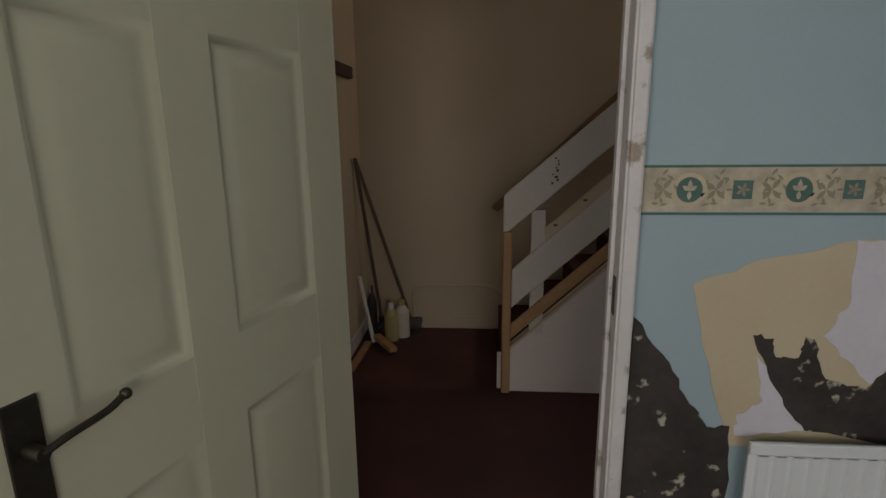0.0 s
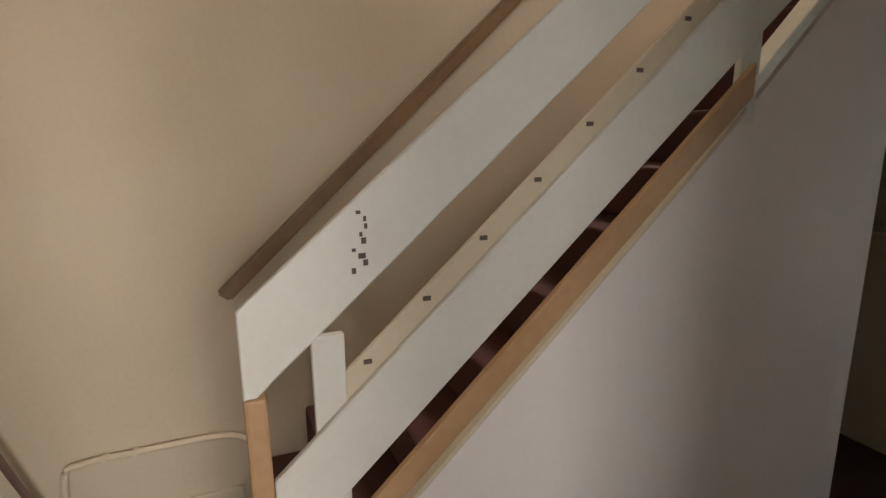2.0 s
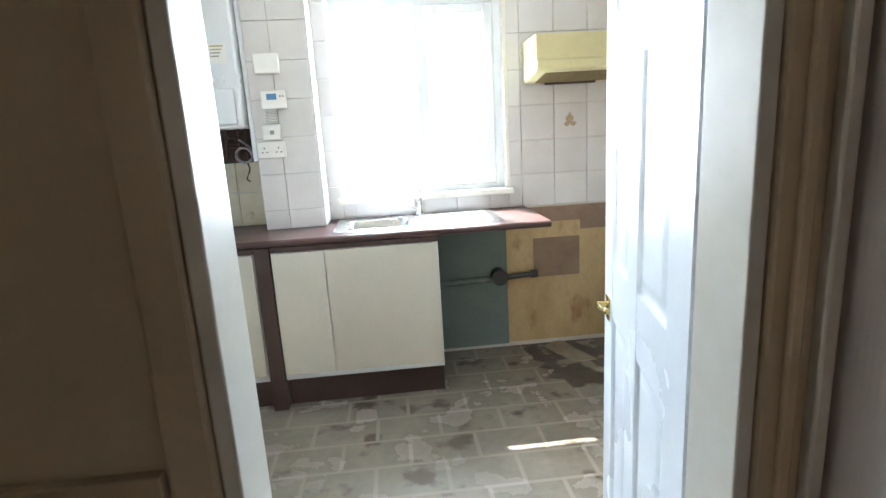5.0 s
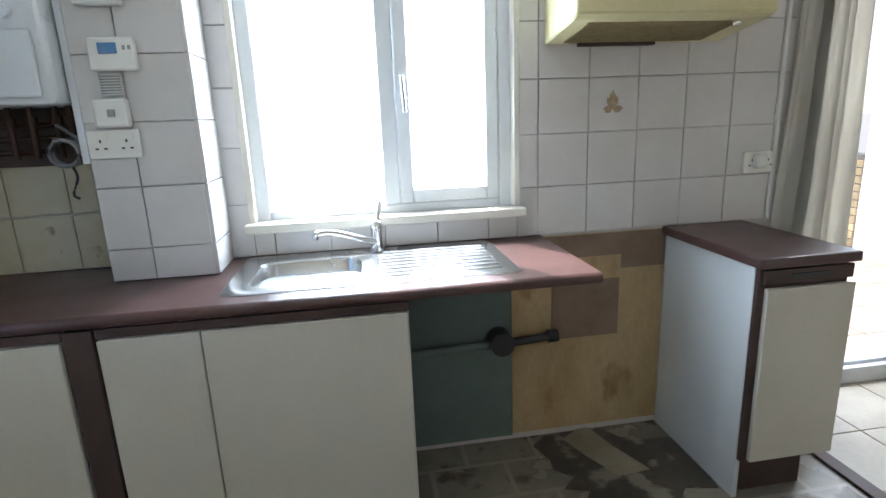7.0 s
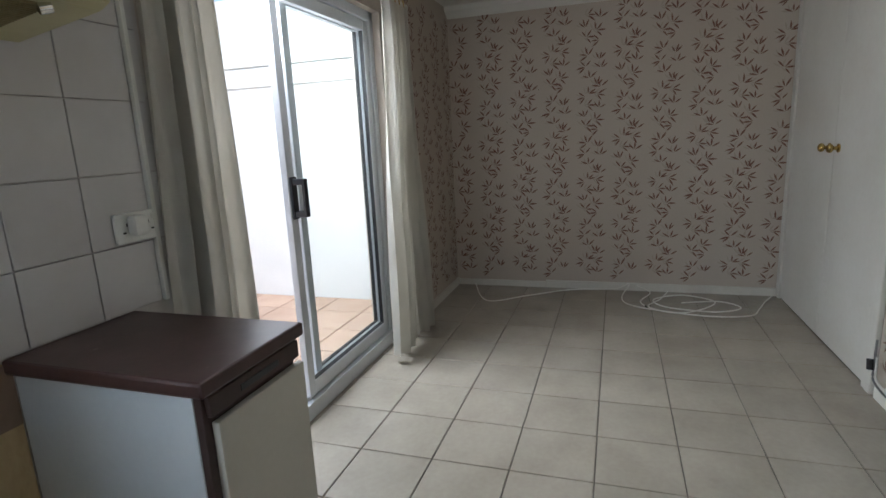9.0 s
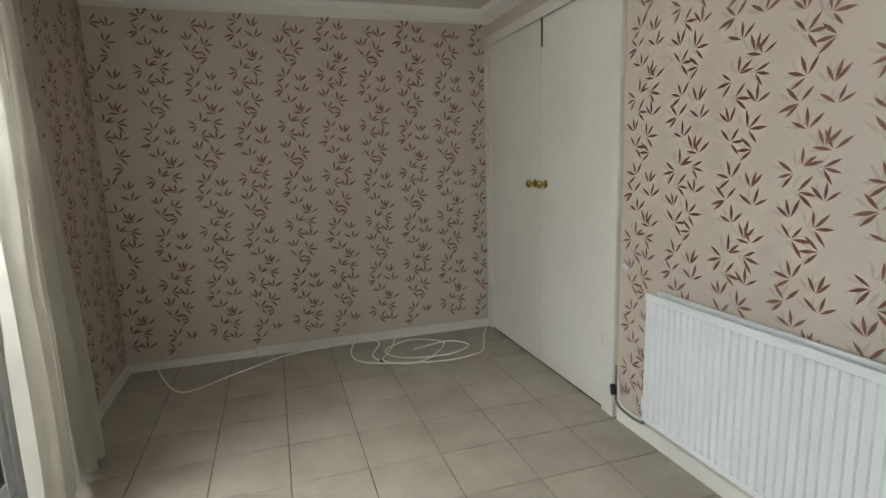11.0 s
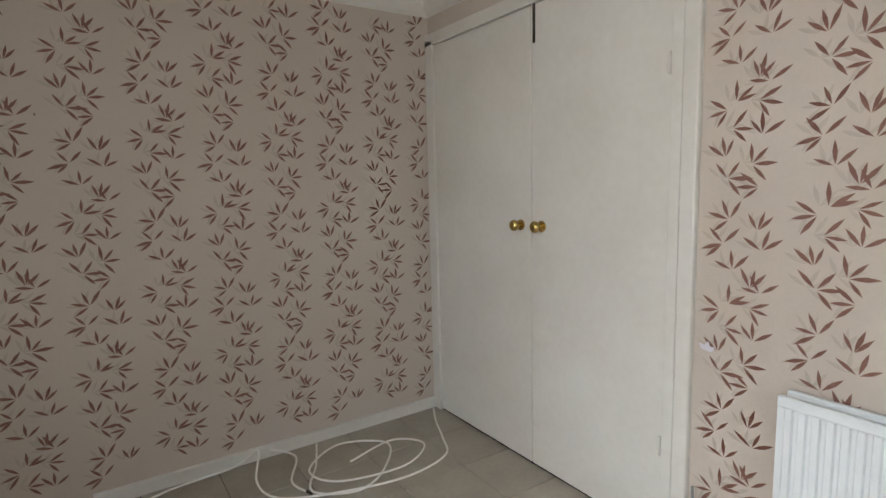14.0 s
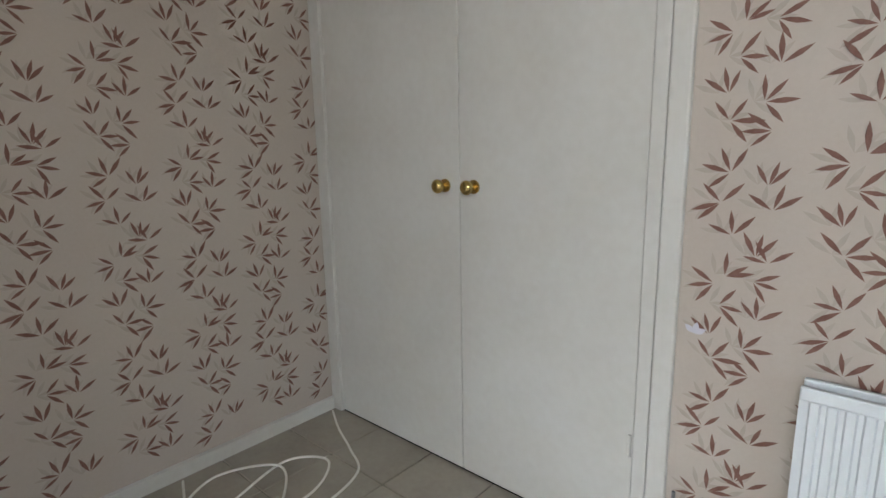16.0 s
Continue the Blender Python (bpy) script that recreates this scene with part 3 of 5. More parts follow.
# ---- panelled doors ----
def panel_door(name, label, width, height, m, paint, handle_material, hz=1.0, half=0.075):
    """A six-panel leaf standing along local x from its hinge, 38 mm thick."""
    d = thing(name, label, "door")
    bm = bmesh.new()
    bm_box(bm, (0.002, -0.012, 0.008), (width - 0.002, 0.012, height - 0.002))
    part("core", bm, paint, d)
    zs = [0.006, 0.21, 0.845, 1.0, 1.525, 1.63, 1.87, height]
    cols = [(0.165 * width, 0.475 * width), (0.605 * width, 0.85 * width)]
    for x0, x1 in ((0, cols[0][0]), (cols[0][1], cols[1][0]), (cols[1][1], width)):
        box_part("stile", (x0, -0.021, 0.006), (x1, 0.021, height), paint, d, 0.0)
    for i in (0, 2, 4, 6):
        for x0, x1 in cols:
            box_part("rail", (x0, -0.0205, zs[i]), (x1, 0.0205, zs[i + 1]), paint, d, 0.0)
    for i in (1, 3, 5):
        for x0, x1 in cols:
            for side in (-1, 1):
                bm = bmesh.new()
                rings = []
                for inset, y in ((0.0, 0.0205), (0.004, 0.0195), (0.010, 0.0145), (0.016, 0.0128), (0.022, 0.0130), (0.034, 0.0160), (0.044, 0.0180), (0.050, 0.0184)):
                    rings.append([bm.verts.new((x, side * y, z)) for x, z in ((x0 + inset, zs[i] + inset), (x1 - inset, zs[i] + inset), (x1 - inset, zs[i + 1] - inset), (x0 + inset, zs[i + 1] - inset))])
                for q, w in zip(rings, rings[1:]):
                    for k in range(4):
                        bm.faces.new((q[k], q[(k + 1) % 4], w[(k + 1) % 4], w[k]))
                bm.faces.new(rings[-1])
                bmesh.ops.recalc_face_normals(bm, faces=bm.faces)
                if sum(f.normal.y * side for f in bm.faces) < 0:
                    bmesh.ops.reverse_faces(bm, faces=bm.faces)
                part("panel", bm, paint, d, smooth=True)
    for s in (-1, 1):
        x = width - 0.06
        pl = box_part("handle_plate", (x - 0.022, s * 0.021, hz - half), (x + 0.022, s * 0.026, hz + half), handle_material, d, 0.002, "metal lever handle plate")
        rod_part("spindle", (x, s * 0.024, hz + 0.01), (x, s * 0.055, hz + 0.01), 0.009, handle_material, pl)
        bm = bmesh.new()
        bm_tube(bm, smooth_line([(x, s * 0.052, hz + 0.01), (x - 0.03, s * 0.056, hz + 0.018), (x - 0.085, s * 0.054, hz + 0.022), (x - 0.115, s * 0.05, hz + 0.03)], 4), 0.0052)
        bmesh.ops.create_uvsphere(bm, u_segments=10, v_segments=6, radius=0.0085, matrix=Matrix.Translation((x - 0.117, s * 0.05, hz + 0.03)))
        part("lever", bm, handle_material, pl, smooth=True)
    for z in (0.25, 1.75):
        rod_part("hinge", (-0.004, 0.021, z - 0.05), (-0.004, 0.021, z + 0.05), 0.006, M_IRON, d)
    d.matrix_world = m
    return d


panel_door("panelled_door", "open cream six-panel door with dark lever handle", 0.83, 2.01, pose(0.482, LY0 + 0.012, 0.0, 0, 0, -15.5), M_DOOR, M_IRON, 0.985)
panel_door("panelled_door", "open glossy white six-panel door with brass handle", 0.72, 2.0, pose(DX1 + 0.005, 0.325, 0.0, 0, 0, 78), M_DOORW, M_BRASS, 0.86, 0.035)

# ---- hall: stairs and boarded balustrade ----
stairs = thing("staircase", "red carpeted staircase rising behind boards", "staircase")
RISE, GOING, Y1 = 0.179, 0.21, -2.50
for i in range(14):
    y = Y1 + GOING * i
    if i > 12:
        break
    box_part("step", (HW + 0.002, y - 0.02, RISE * i + (0.0 if i == 0 else 0.002)), (SP - 0.095, y + GOING + 0.05, RISE * (i + 1)), M_CARPET, stairs, 0.012)
balu = thing("balustrade", "boarded stair balustrade of white planks and pine batten", "balustrade")


def sloped_board(name, y0, zb0, zt0, y1, zb1, zt1, x0, x1, material, parent, label=""):
    bm = bmesh.new()
    bm_prism(bm, [(y0, zb0), (y1, zb1), (y1, zt1), (y0, zt0)], 0, x0, x1)
    bmesh.ops.bevel(bm, geom=bm.edges[:], offset=0.003, segments=1, affect="EDGES")
    return part(name, bm, material, parent, label)


sloped_board("board", -2.522, 0.839, 1.039, -0.70, 2.42, 2.595, SP + 0.003, SP + 0.022, M_BOARD, balu, "dingy white sloping board")
b2 = sloped_board("board", -2.477, 0.469, 0.668, -0.62, 2.144, 2.33, SP + 0.003, SP + 0.022, M_BOARD, balu, "dingy white sloping board")
sloped_board("ledge", -2.32, 0.80, 0.872, -0.7, 2.25, 2.322, SP - 0.012, SP + 0.002, M_CREAM, balu, "cream painted sloping ledge")
sloped_board("batten", -2.478, 0.302, 0.38, -1.225, 1.45, 1.535, SP + 0.003, SP + 0.024, M_WOOD, balu, "bare pine batten")
for y in (-2.385, -1.255):
    dz = (y + 2.385) * 0.93
    box_part("upright", (SP - 0.02, y, 0.33 + dz), (SP + 0.0015, y + 0.068, 0.96 + dz), M_BOARD, balu, 0.003, "white upright between the boards")
box_part("newel", (SP - 0.02, -2.523, 0), (SP + 0.032, -2.479, 0.862), M_WOOD, balu, 0.008, "slim bare pine post")
box_part("post_foot", (SP - 0.05, -2.545, 0), (SP - 0.021, -2.50, 0.2), M_BOARD, balu, 0.004)
sloped_board("trim_strip", -2.48, 0.234, 0.252, -1.222, 1.407, 1.425, SP - 0.02, SP + 0.008, M_CREAM, balu)
sloped_board("string_cap", -1.20, 1.455, 1.50, -0.45, 2.21, 2.255, SP - 0.06, SP + 0.006, M_GLOSS, balu, "white gloss string cap")
# small dark blocks stand for the shaded holes along the ledge
for i in range(7):
    y = -2.27 + 0.1365 * i
    z = 0.885 + 0.123 * i
    box_part("hole_mark", (SP + 0.0, y - 0.009, z - 0.0), (SP + 0.006, y + 0.009, z + 0.010), M_FLAKE_HOLE, b2, 0.001)
chip = random.Random(9)
for i in range(9):
    y, z = -2.285 + chip.uniform(-0.018, 0.018), 1.21 - 0.015 * i
    box_part("flaked_spot", (SP + 0.0215, y, z), (SP + 0.0228, y + chip.uniform(0.006, 0.016), z + chip.uniform(0.006, 0.015)), M_FLAKE_HOLE, balu, 0.0004)
rail = thing("handrail", "brown varnished wooden handrail fixed to wall", "handrail")
bm = bmesh.new()
bm_prism(bm, [(-2.575, 0.85), (-2.535, 0.82), (0.1, 3.27), (0.06, 3.31)], 0, HW + 0.03, HW + 0.075)
bmesh.ops.bevel(bm, geom=bm.edges[:], offset=0.008, segments=2, affect="EDGES")
part("rail", bm, M_RAIL, rail)
for y in (-2.2, -1.2, -0.2):
    z = 0.835 + (y + 2.555) * 0.93
    rod_part("bracket", (HW, y, z), (HW + 0.04, y, z), 0.008, M_IRON, rail)

box = thing("meter_box", "cream painted boxed-in cupboard below the arch", "cupboard")
box_part("body", (-1.25, -0.005, 0), (-0.575, HALL_N - 0.001, 0.925), M_CREAM, box, 0.004)
box_part("lid", (-1.25, -0.012, 0.926), (-0.565, HALL_N - 0.001, 0.946), M_CREAM, box, 0.005, "yellowed painted top board")
box_part("batten", (-0.815, HALL_N - 0.02, 0.947), (-0.45, HALL_N - 0.001, 0.985), M_CREAM, box, 0.003)

# hall: wall pieces and clutter
rack = thing("coat_rail", "dark brown wooden coat rail on the wall", "coat rack")
box_part("board", (-1.52, HS, 1.645), (-0.86, HS + 0.022, 1.715), M_PLINTH, rack, 0.006)
for z in (1.66, 1.70):
    bm = bmesh.new()
    bm_tube(bm, [(-1.515, HS + 0.012, z), (-1.545, HS + 0.016, z), (-1.56, HS + 0.018, z + 0.004)], 0.002, 6)
    part("wire_end", bm, M_IRON, rack)
sw = thing("light_switch", "white plastic light switch on the wall", "light switch")
box_part("plate", (-0.84, HS, 1.25), (-0.755, HS + 0.009, 1.335), M_PLASTIC, sw, 0.003)
box_part("rocker", (-0.805, HS + 0.008, 1.28), (-0.79, HS + 0.013, 1.305), M_PLASTIC, sw, 0.001)
pipe = thing("wall_pipe", "cream painted pipe along the wall", "pipe")
bm = bmesh.new()
bm_tube(bm, smooth_line([(HW + 0.02, -3.10, 0.0), (HW + 0.02, -3.09, 0.27), (HW + 0.02, -3.03, 0.31), (HW + 0.02, -2.9, 0.315), (HW + 0.02, -2.66, 0.315), (HW + 0.02, -2.56, 0.30), (HW + 0.02, -2.5, 0.25)], 6), 0.012)
part("tube", bm, M_CREAM, pipe, smooth=True)
for y in (-2.97, -2.88):
    rod_part("clip", (HW, y, 0.315), (HW + 0.034, y, 0.32), 0.011, M_CREAM, pipe)
for name, lab, foot, top, matl in (("broom", "long brown-handled broom leaning in the corner", (-1.64, -3.11, 0.06), (-1.475, -3.41, 1.18), M_BROOM), ("mop", "long-handled mop leaning in the corner", (-1.60, -3.30, 0.03), (-1.50, -3.415, 1.16), M_BROOM)):
    t = thing(name, lab, "broom" if name == "broom" else "mop")
    rod_part("handle", foot, top, 0.0115, matl, t)
    if name == "broom":
        box_part("head", (-1.685, -3.17, 0.045), (-1.56, -3.04, 0.085), M_MOP, t, 0.012)
        bm = bmesh.new()
        br = random.Random(2)
        for i in range(90):
            x, y = br.uniform(-1.67, -1.575), br.uniform(-3.16, -3.05)
            bm_rod(bm, (x, y, 0.055), (x + br.uniform(-0.025, 0.025), y + br.uniform(-0.02, 0.03), 0.002), 0.002, 0.001, 4)
        part("bristles", bm, M_MOP, t)
    else:
        bm = bmesh.new()
        br = random.Random(3)
        for i in range(50):
            a = br.uniform(0, 6.28)
            r = br.uniform(0.04, 0.10)
            c = Vector((-1.58, -3.29, 0))
            bm_tube(bm, smooth_line([c + Vector((0, 0, 0.075)), c + Vector((r * 0.6 * math.cos(a), r * 0.6 * math.sin(a), 0.055)), c + Vector((r * math.cos(a), r * math.sin(a), 0.006))], 3), 0.005, 5)
        part("strings", bm, M_MOP, t)
        rod_part("socket", (-1.60, -3.30, 0.02), (-1.588, -3.309, 0.12), 0.02, M_BLACK, t)
pole = thing("plastic_tube", "white plastic tube standing in the corner", "tube")
rod_part("tube", (-1.42, -3.33, 0.0), (-1.46, -3.415, 0.43), 0.013, M_PLASTIC, pole)
for name, lab, x, y, h, r, matl, cap in (("bottle", "cleaning bottle with yellow label in the corner", -1.47, -3.22, 0.25, 0.045, M_YELLOW, M_PLASTIC), ("bottle", "pale plastic cleaning bottle in the corner", -1.54, -3.16, 0.25, 0.05, M_BOARD, M_YELLOW), ("spray_can", "dark spray can with silver top", -1.50, -3.35, 0.36, 0.032, M_BLACK, M_CHROME)):
    t = thing(name, lab, "bottle")
    bm = bmesh.new()
    bm_rod(bm, (x, y, 0), (x, y, h * 0.7), r, r, 16)
    bm_rod(bm, (x, y, h * 0.7), (x, y, h * 0.86), r, r * 0.45, 16)
    part("body", bm, matl, t, smooth=True)
    rod_part("cap", (x, y, h * 0.86), (x, y, h), r * 0.42, cap, t)
plank = thing("timber_offcut", "short pale timber offcut lying on the carpet", "timber")
box_part("strip", (-0.2, -0.02, 0), (0.2, 0.02, 0.02), M_WOOD, plank, 0.002)
plank.matrix_world = pose(-1.19, -3.365, 0.0, 0, 0, -2)
plank = thing("timber_offcut", "short pale timber offcut lying on the carpet", "timber")
box_part("strip", (-0.13, -0.025, 0), (0.13, 0.025, 0.03), M_WOOD, plank, 0.002)
plank.matrix_world = pose(-1.33, -3.24, 0.021, 0, 0, 35)


# ---- radiators ----
def radiator(name, label, length, height, m, pitch=0.035, double=True):
    """A pressed steel panel along local x, its front towards +y, its back at y 0."""
    r = thing(name, label, "radiator")
    for k, y in enumerate((0.095, 0.035) if double else (0.06,)):
        bm = bmesh.new()
        n = int(length / pitch)
        off = (length - n * pitch) / 2
        prof = [(0, y)]
        for i in range(n):
            u = off + i * pitch
            prof += [(u + pitch * 0.14, y), (u + pitch * 0.26, y + 0.008), (u + pitch * 0.74, y + 0.008), (u + pitch * 0.86, y)]
        prof += [(length, y)]
        for (z0, z1) in ((0.03, height - 0.035),):
            lo = [bm.verts.new((u, v, z0)) for u, v in prof]
            hi = [bm.verts.new((u, v, z1)) for u, v in prof]
            for i in range(len(prof) - 1):
                bm.faces.new((lo[i], lo[i + 1], hi[i + 1], hi[i]))
        bm_box(bm, (0, y - 0.012, 0), (length, y - 0.001, height), 0.004)
        part("panel", bm, M_RAD, r)
        box_part("top_seam", (0, y - 0.012, height - 0.034), (length, y + 0.006, height), M_RAD, r, 0.004)
        box_part("bottom_seam", (0, y - 0.012, 0), (length, y + 0.006, 0.03), M_RAD, r, 0.004)
    for u in (0.12, length - 0.12):
        box_part("bracket", (u, 0, 0.1), (u + 0.03, 0.022, height - 0.08), M_RAD, r, 0.002)
    v = rod_part("valve", (length + 0.03, 0.06, -0.035), (length + 0.03, 0.06, 0.03), 0.011, M_CHROME, r, "chrome radiator valve")
    rod_part("valve_cap", (length + 0.03, 0.06, 0.03), (length + 0.03, 0.06, 0.085), 0.017, M_PLASTIC, v)
    rod_part("tail", (length, 0.06, 0.02), (length + 0.03, 0.06, 0.02), 0.009, M_CHROME, v)
    r.matrix_world = m
    return r


radiator("radiator", "white double panel radiator below leaf wallpaper", 1.50, 0.60, pose(1.545, SW + 0.001, 0.155))
radiator("radiator", "white panel radiator on pale blue wall", 1.20, 0.50, pose(LR + 0.004, -0.75, 0.10, 0, 0, -90), 0.042, False)
radiator("radiator", "white panel radiator on embossed hall wall", 0.9, 0.48, pose(HE - 0.001, -1.05, 0.12, 0, 0, 90), 0.042, False)

# ---- blue wall: torn paper and border ----
def patch(name, pts, material, lift, label=""):
    """An irregular sheet on the blue wall, its outline roughened."""
    rr = random.Random(len(pts) + int(1000 * lift))
    out = []
    for i, (y, z) in enumerate(pts):
        y2, z2 = pts[(i + 1) % len(pts)]
        for k in range(5):
            f = k / 5
            j = 0.0 if k == 0 else 0.006
            out.append((y + (y2 - y) * f + rr.uniform(-j, j), z + (z2 - z) * f + rr.uniform(-j, j)))
    bm = bmesh.new()
    bm_prism(bm, out, 0, LR - 0.001, LR + lift)
    return part(name, bm, material, wall_b, label)


patch("bare_lining", [(-2.10, 0.985), (-1.95, 1.05), (-1.72, 1.10), (-1.50, 1.09), (-1.50, 0.55), (-1.97, 0.55), (-2.03, 0.72)], M_TORN, 0.002, "buff lining under torn paper")
patch("bare_plaster", [(-1.74, 1.10), (-1.60, 1.09), (-1.55, 0.7), (-1.62, 0.70), (-1.72, 0.80), (-1.78, 0.86), (-1.73, 0.95)], M_PLASTERW, 0.0035, "bare white plaster")
patch("bare_plaster", [(-1.93, 0.80), (-1.88, 0.76), (-1.78, 0.60), (-1.96, 0.58), (-1.96, 0.64), (-1.90, 0.68)], M_PLASTERW, 0.003, "bare white plaster")
patch("damp_patch", [(-1.945, 0.858), (-1.895, 0.85), (-1.885, 0.80), (-1.83, 0.80), (-1.82, 0.855), (-1.80, 0.85), (-1.76, 0.745), (-1.66, 0.72), (-1.60, 0.80), (-1.50, 0.8), (-1.50, 0.56), (-1.79, 0.60), (-1.85, 0.67), (-1.90, 0.76)], M_DAMP, 0.005, "dark damp bare wall")
patch("damp_patch", [(-2.235, 0.90), (-2.14, 0.78), (-2.08, 0.665), (-2.03, 0.60), (-1.975, 0.605), (-1.96, 0.45), (-1.98, 0.05), (-2.235, 0.05)], M_DAMP, 0.005, "dark damp bare wall")
bord = tagged(new("border_paper"), "cream and green fleur border round the wall", "wallpaper border", kind="structure")
box_part("band", (LR, -2.238, 1.166), (LR + 0.0015, -0.06, 1.270), M_BORDER, bord, 0)
for z in (1.158, 1.270):
    box_part("green_line", (LR, -2.238, z), (LR + 0.003, -0.06, z + 0.006), M_GREEN, bord, 0)
for i in range(9):
    y = -2.13 + 0.245 * i
    bm = bmesh.new()
    bm_rod(bm, (LR, y, 1.218), (LR + 0.0022, y, 1.218), 0.040, None, 24)
    ring = part("ring", bm, M_TORN, bord)
    bm = bmesh.new()
    bm_rod(bm, (LR, y, 1.218), (LR + 0.0028, y, 1.218), 0.030, None, 24)
    med = part("medallion", bm, M_GREEN, bord)
    bm = bmesh.new()
    for a, ln in ((90, 0.026), (145, 0.02), (35, 0.02), (-90, 0.022)):
        leaf(bm, y, 1.216, radians(a), ln, 0.011, lambda u, z, h: (LR + h, u, z), 0.0035)
    part("fleur", bm, M_BORDER, med)
    box_part("square", (LR, y + 0.098, 1.196), (LR + 0.0028, y + 0.142, 1.24), M_GREEN, bord, 0)
    bm = bmesh.new()
    for k in range(5):
        leaf(bm, y + 0.12, 1.218, radians(72 * k), 0.018, 0.008, lambda u, z, h: (LR + h, u, z), 0.0035)
    for sgn in (-1, 1):
        for k in range(4):
            leaf(bm, y + sgn * 0.06, 1.218, radians(60 + 85 * k), 0.03, 0.012, lambda u, z, h: (LR + h, u, z), 0.0025)
        for k in range(12):
            a = k * 2.4
            leaf(bm, y + sgn * (0.058 + 0.022 * math.cos(a)), 1.218 + 0.036 * math.sin(a), a * 1.7, 0.020, 0.007, lambda u, z, h: (LR + h, u, z), 0.0018 + 0.0001 * k)
    part("scroll", bm, M_SCROLL, bord)

# ---- kitchen window ----
win = tagged(new("window_1"), "white double casement kitchen window, brightly lit", "window", kind="structure")
FY0, FY1 = NW + 0.04, NW + 0.11
for a, b in (((WX0, FY0, WZ0), (WX0 + 0.06, FY1, WZ1)), ((WX1 - 0.06, FY0, WZ0), (WX1, FY1, WZ1)), ((WX0 + 0.06, FY0, WZ1 - 0.06), (WX1 - 0.06, FY1, WZ1)), ((WX0 + 0.06, FY0, WZ0), (WX1 - 0.06, FY1, WZ0 + 0.06)), ((0.045, FY0, WZ0 + 0.06), (0.105, FY1, WZ1 - 0.06))):
    box_part("frame", a, b, M_UPVC, win, 0.006)
for x0, x1 in ((WX0 + 0.062, 0.043), (0.107, WX1 - 0.062)):
    z0, z1 = WZ0 + 0.062, WZ1 - 0.062
    if x0 > 0:
        for a, b in (((x0, FY0 - 0.012, z0), (x0 + 0.05, FY1 - 0.01, z1)), ((x1 - 0.05, FY0 - 0.012, z0), (x1, FY1 - 0.01, z1)), ((x0 + 0.05, FY0 - 0.012, z1 - 0.05), (x1 - 0.05, FY1 - 0.01, z1)), ((x0 + 0.05, FY0 - 0.012, z0), (x1 - 0.05, FY1 - 0.01, z0 + 0.05))):
            box_part("casement", a, b, M_UPVC, win, 0.006)
        x0, x1, z0, z1 = x0 + 0.05, x1 - 0.05, z0 + 0.05, z1 - 0.05
    g = box_part("pane", (x0, FY0 + 0.03, z0), (x1, FY0 + 0.036, z1), M_GLASS, win, 0)
    g.visible_shadow = False
hd = box_part("handle_base", (0.118, FY0 - 0.028, 1.47), (0.142, FY0 - 0.012, 1.54), M_UPVC, win, 0.004)
rod_part("handle_lever", (0.13, FY0 - 0.036, 1.53), (0.135, FY0 - 0.038, 1.40), 0.008, M_CHROME, hd)
box_part("window_sill", (WX0 - 0.025, NW - 0.055, WZ0 - 0.005), (WX1 + 0.025, FY0 - 0.002, WZ0 + 0.028), M_GLOSS, win, 0.005)
for sgn, x in ((-1, WX0), (1, WX1)):
    box_part("reveal_trim", (x - 0.012, NW - 0.012, WZ0 + 0.03), (x + 0.012, FY0, WZ1), M_GLOSS, win, 0.003)

# ---- patio door ----
pat = tagged(new("door_patio"), "white aluminium sliding patio door, half open", "patio door", kind="structure")
PY0, PY1 = 2.845, 2.965
for a, b in (((PX0, PY0, 0), (PX0 + 0.055, PY1, PZ1)), ((PX1 - 0.055, PY0, 0), (PX1, PY1, PZ1)), ((PX0, PY0, PZ1 - 0.055), (PX1, PY1, PZ1 + 0.002)), ((PX0, PY0 - 0.012, 0.0), (PX1, PY1, 0.085))):
    box_part("frame", a, b, M_ALU, pat, 0.005)
box_part("track", (PX0 + 0.06, PY0 + 0.02, 0.085), (PX1 - 0.06, PY0 + 0.028, 0.105), M_ALU, pat, 0.001)


def leaf_panel(x0, x1, y, name):
    s = box_part(name, (x0, y, 0.10), (x0 + 0.055, y + 0.035, PZ1 - 0.06), M_ALU, pat, 0.004)
    box_part("stile", (x1 - 0.055, y, 0.10), (x1, y + 0.035, PZ1 - 0.06), M_ALU, s, 0.004)
    box_part("rail", (x0 + 0.055, y, 0.10), (x1 - 0.055, y + 0.035, 0.17), M_ALU, s, 0.004)
    box_part("rail", (x0 + 0.055, y, PZ1 - 0.12), (x1 - 0.055, y + 0.035, PZ1 - 0.06), M_ALU, s, 0.004)
    for a, b in (((x0 + 0.055, y + 0.006, 0.17), (x0 + 0.062, y + 0.03, PZ1 - 0.12)), ((x1 - 0.062, y + 0.006, 0.17), (x1 - 0.055, y + 0.03, PZ1 - 0.12)), ((x0 + 0.062, y + 0.006, 0.17), (x1 - 0.062, y + 0.03, 0.177))):
        box_part("gasket", a, b, M_SEAL, s, 0)
    g = box_part("pane", (x0 + 0.062, y + 0.015, 0.177), (x1 - 0.062, y + 0.021, PZ1 - 0.12), M_GLASS, s, 0)
    g.visible_shadow = False
    return s


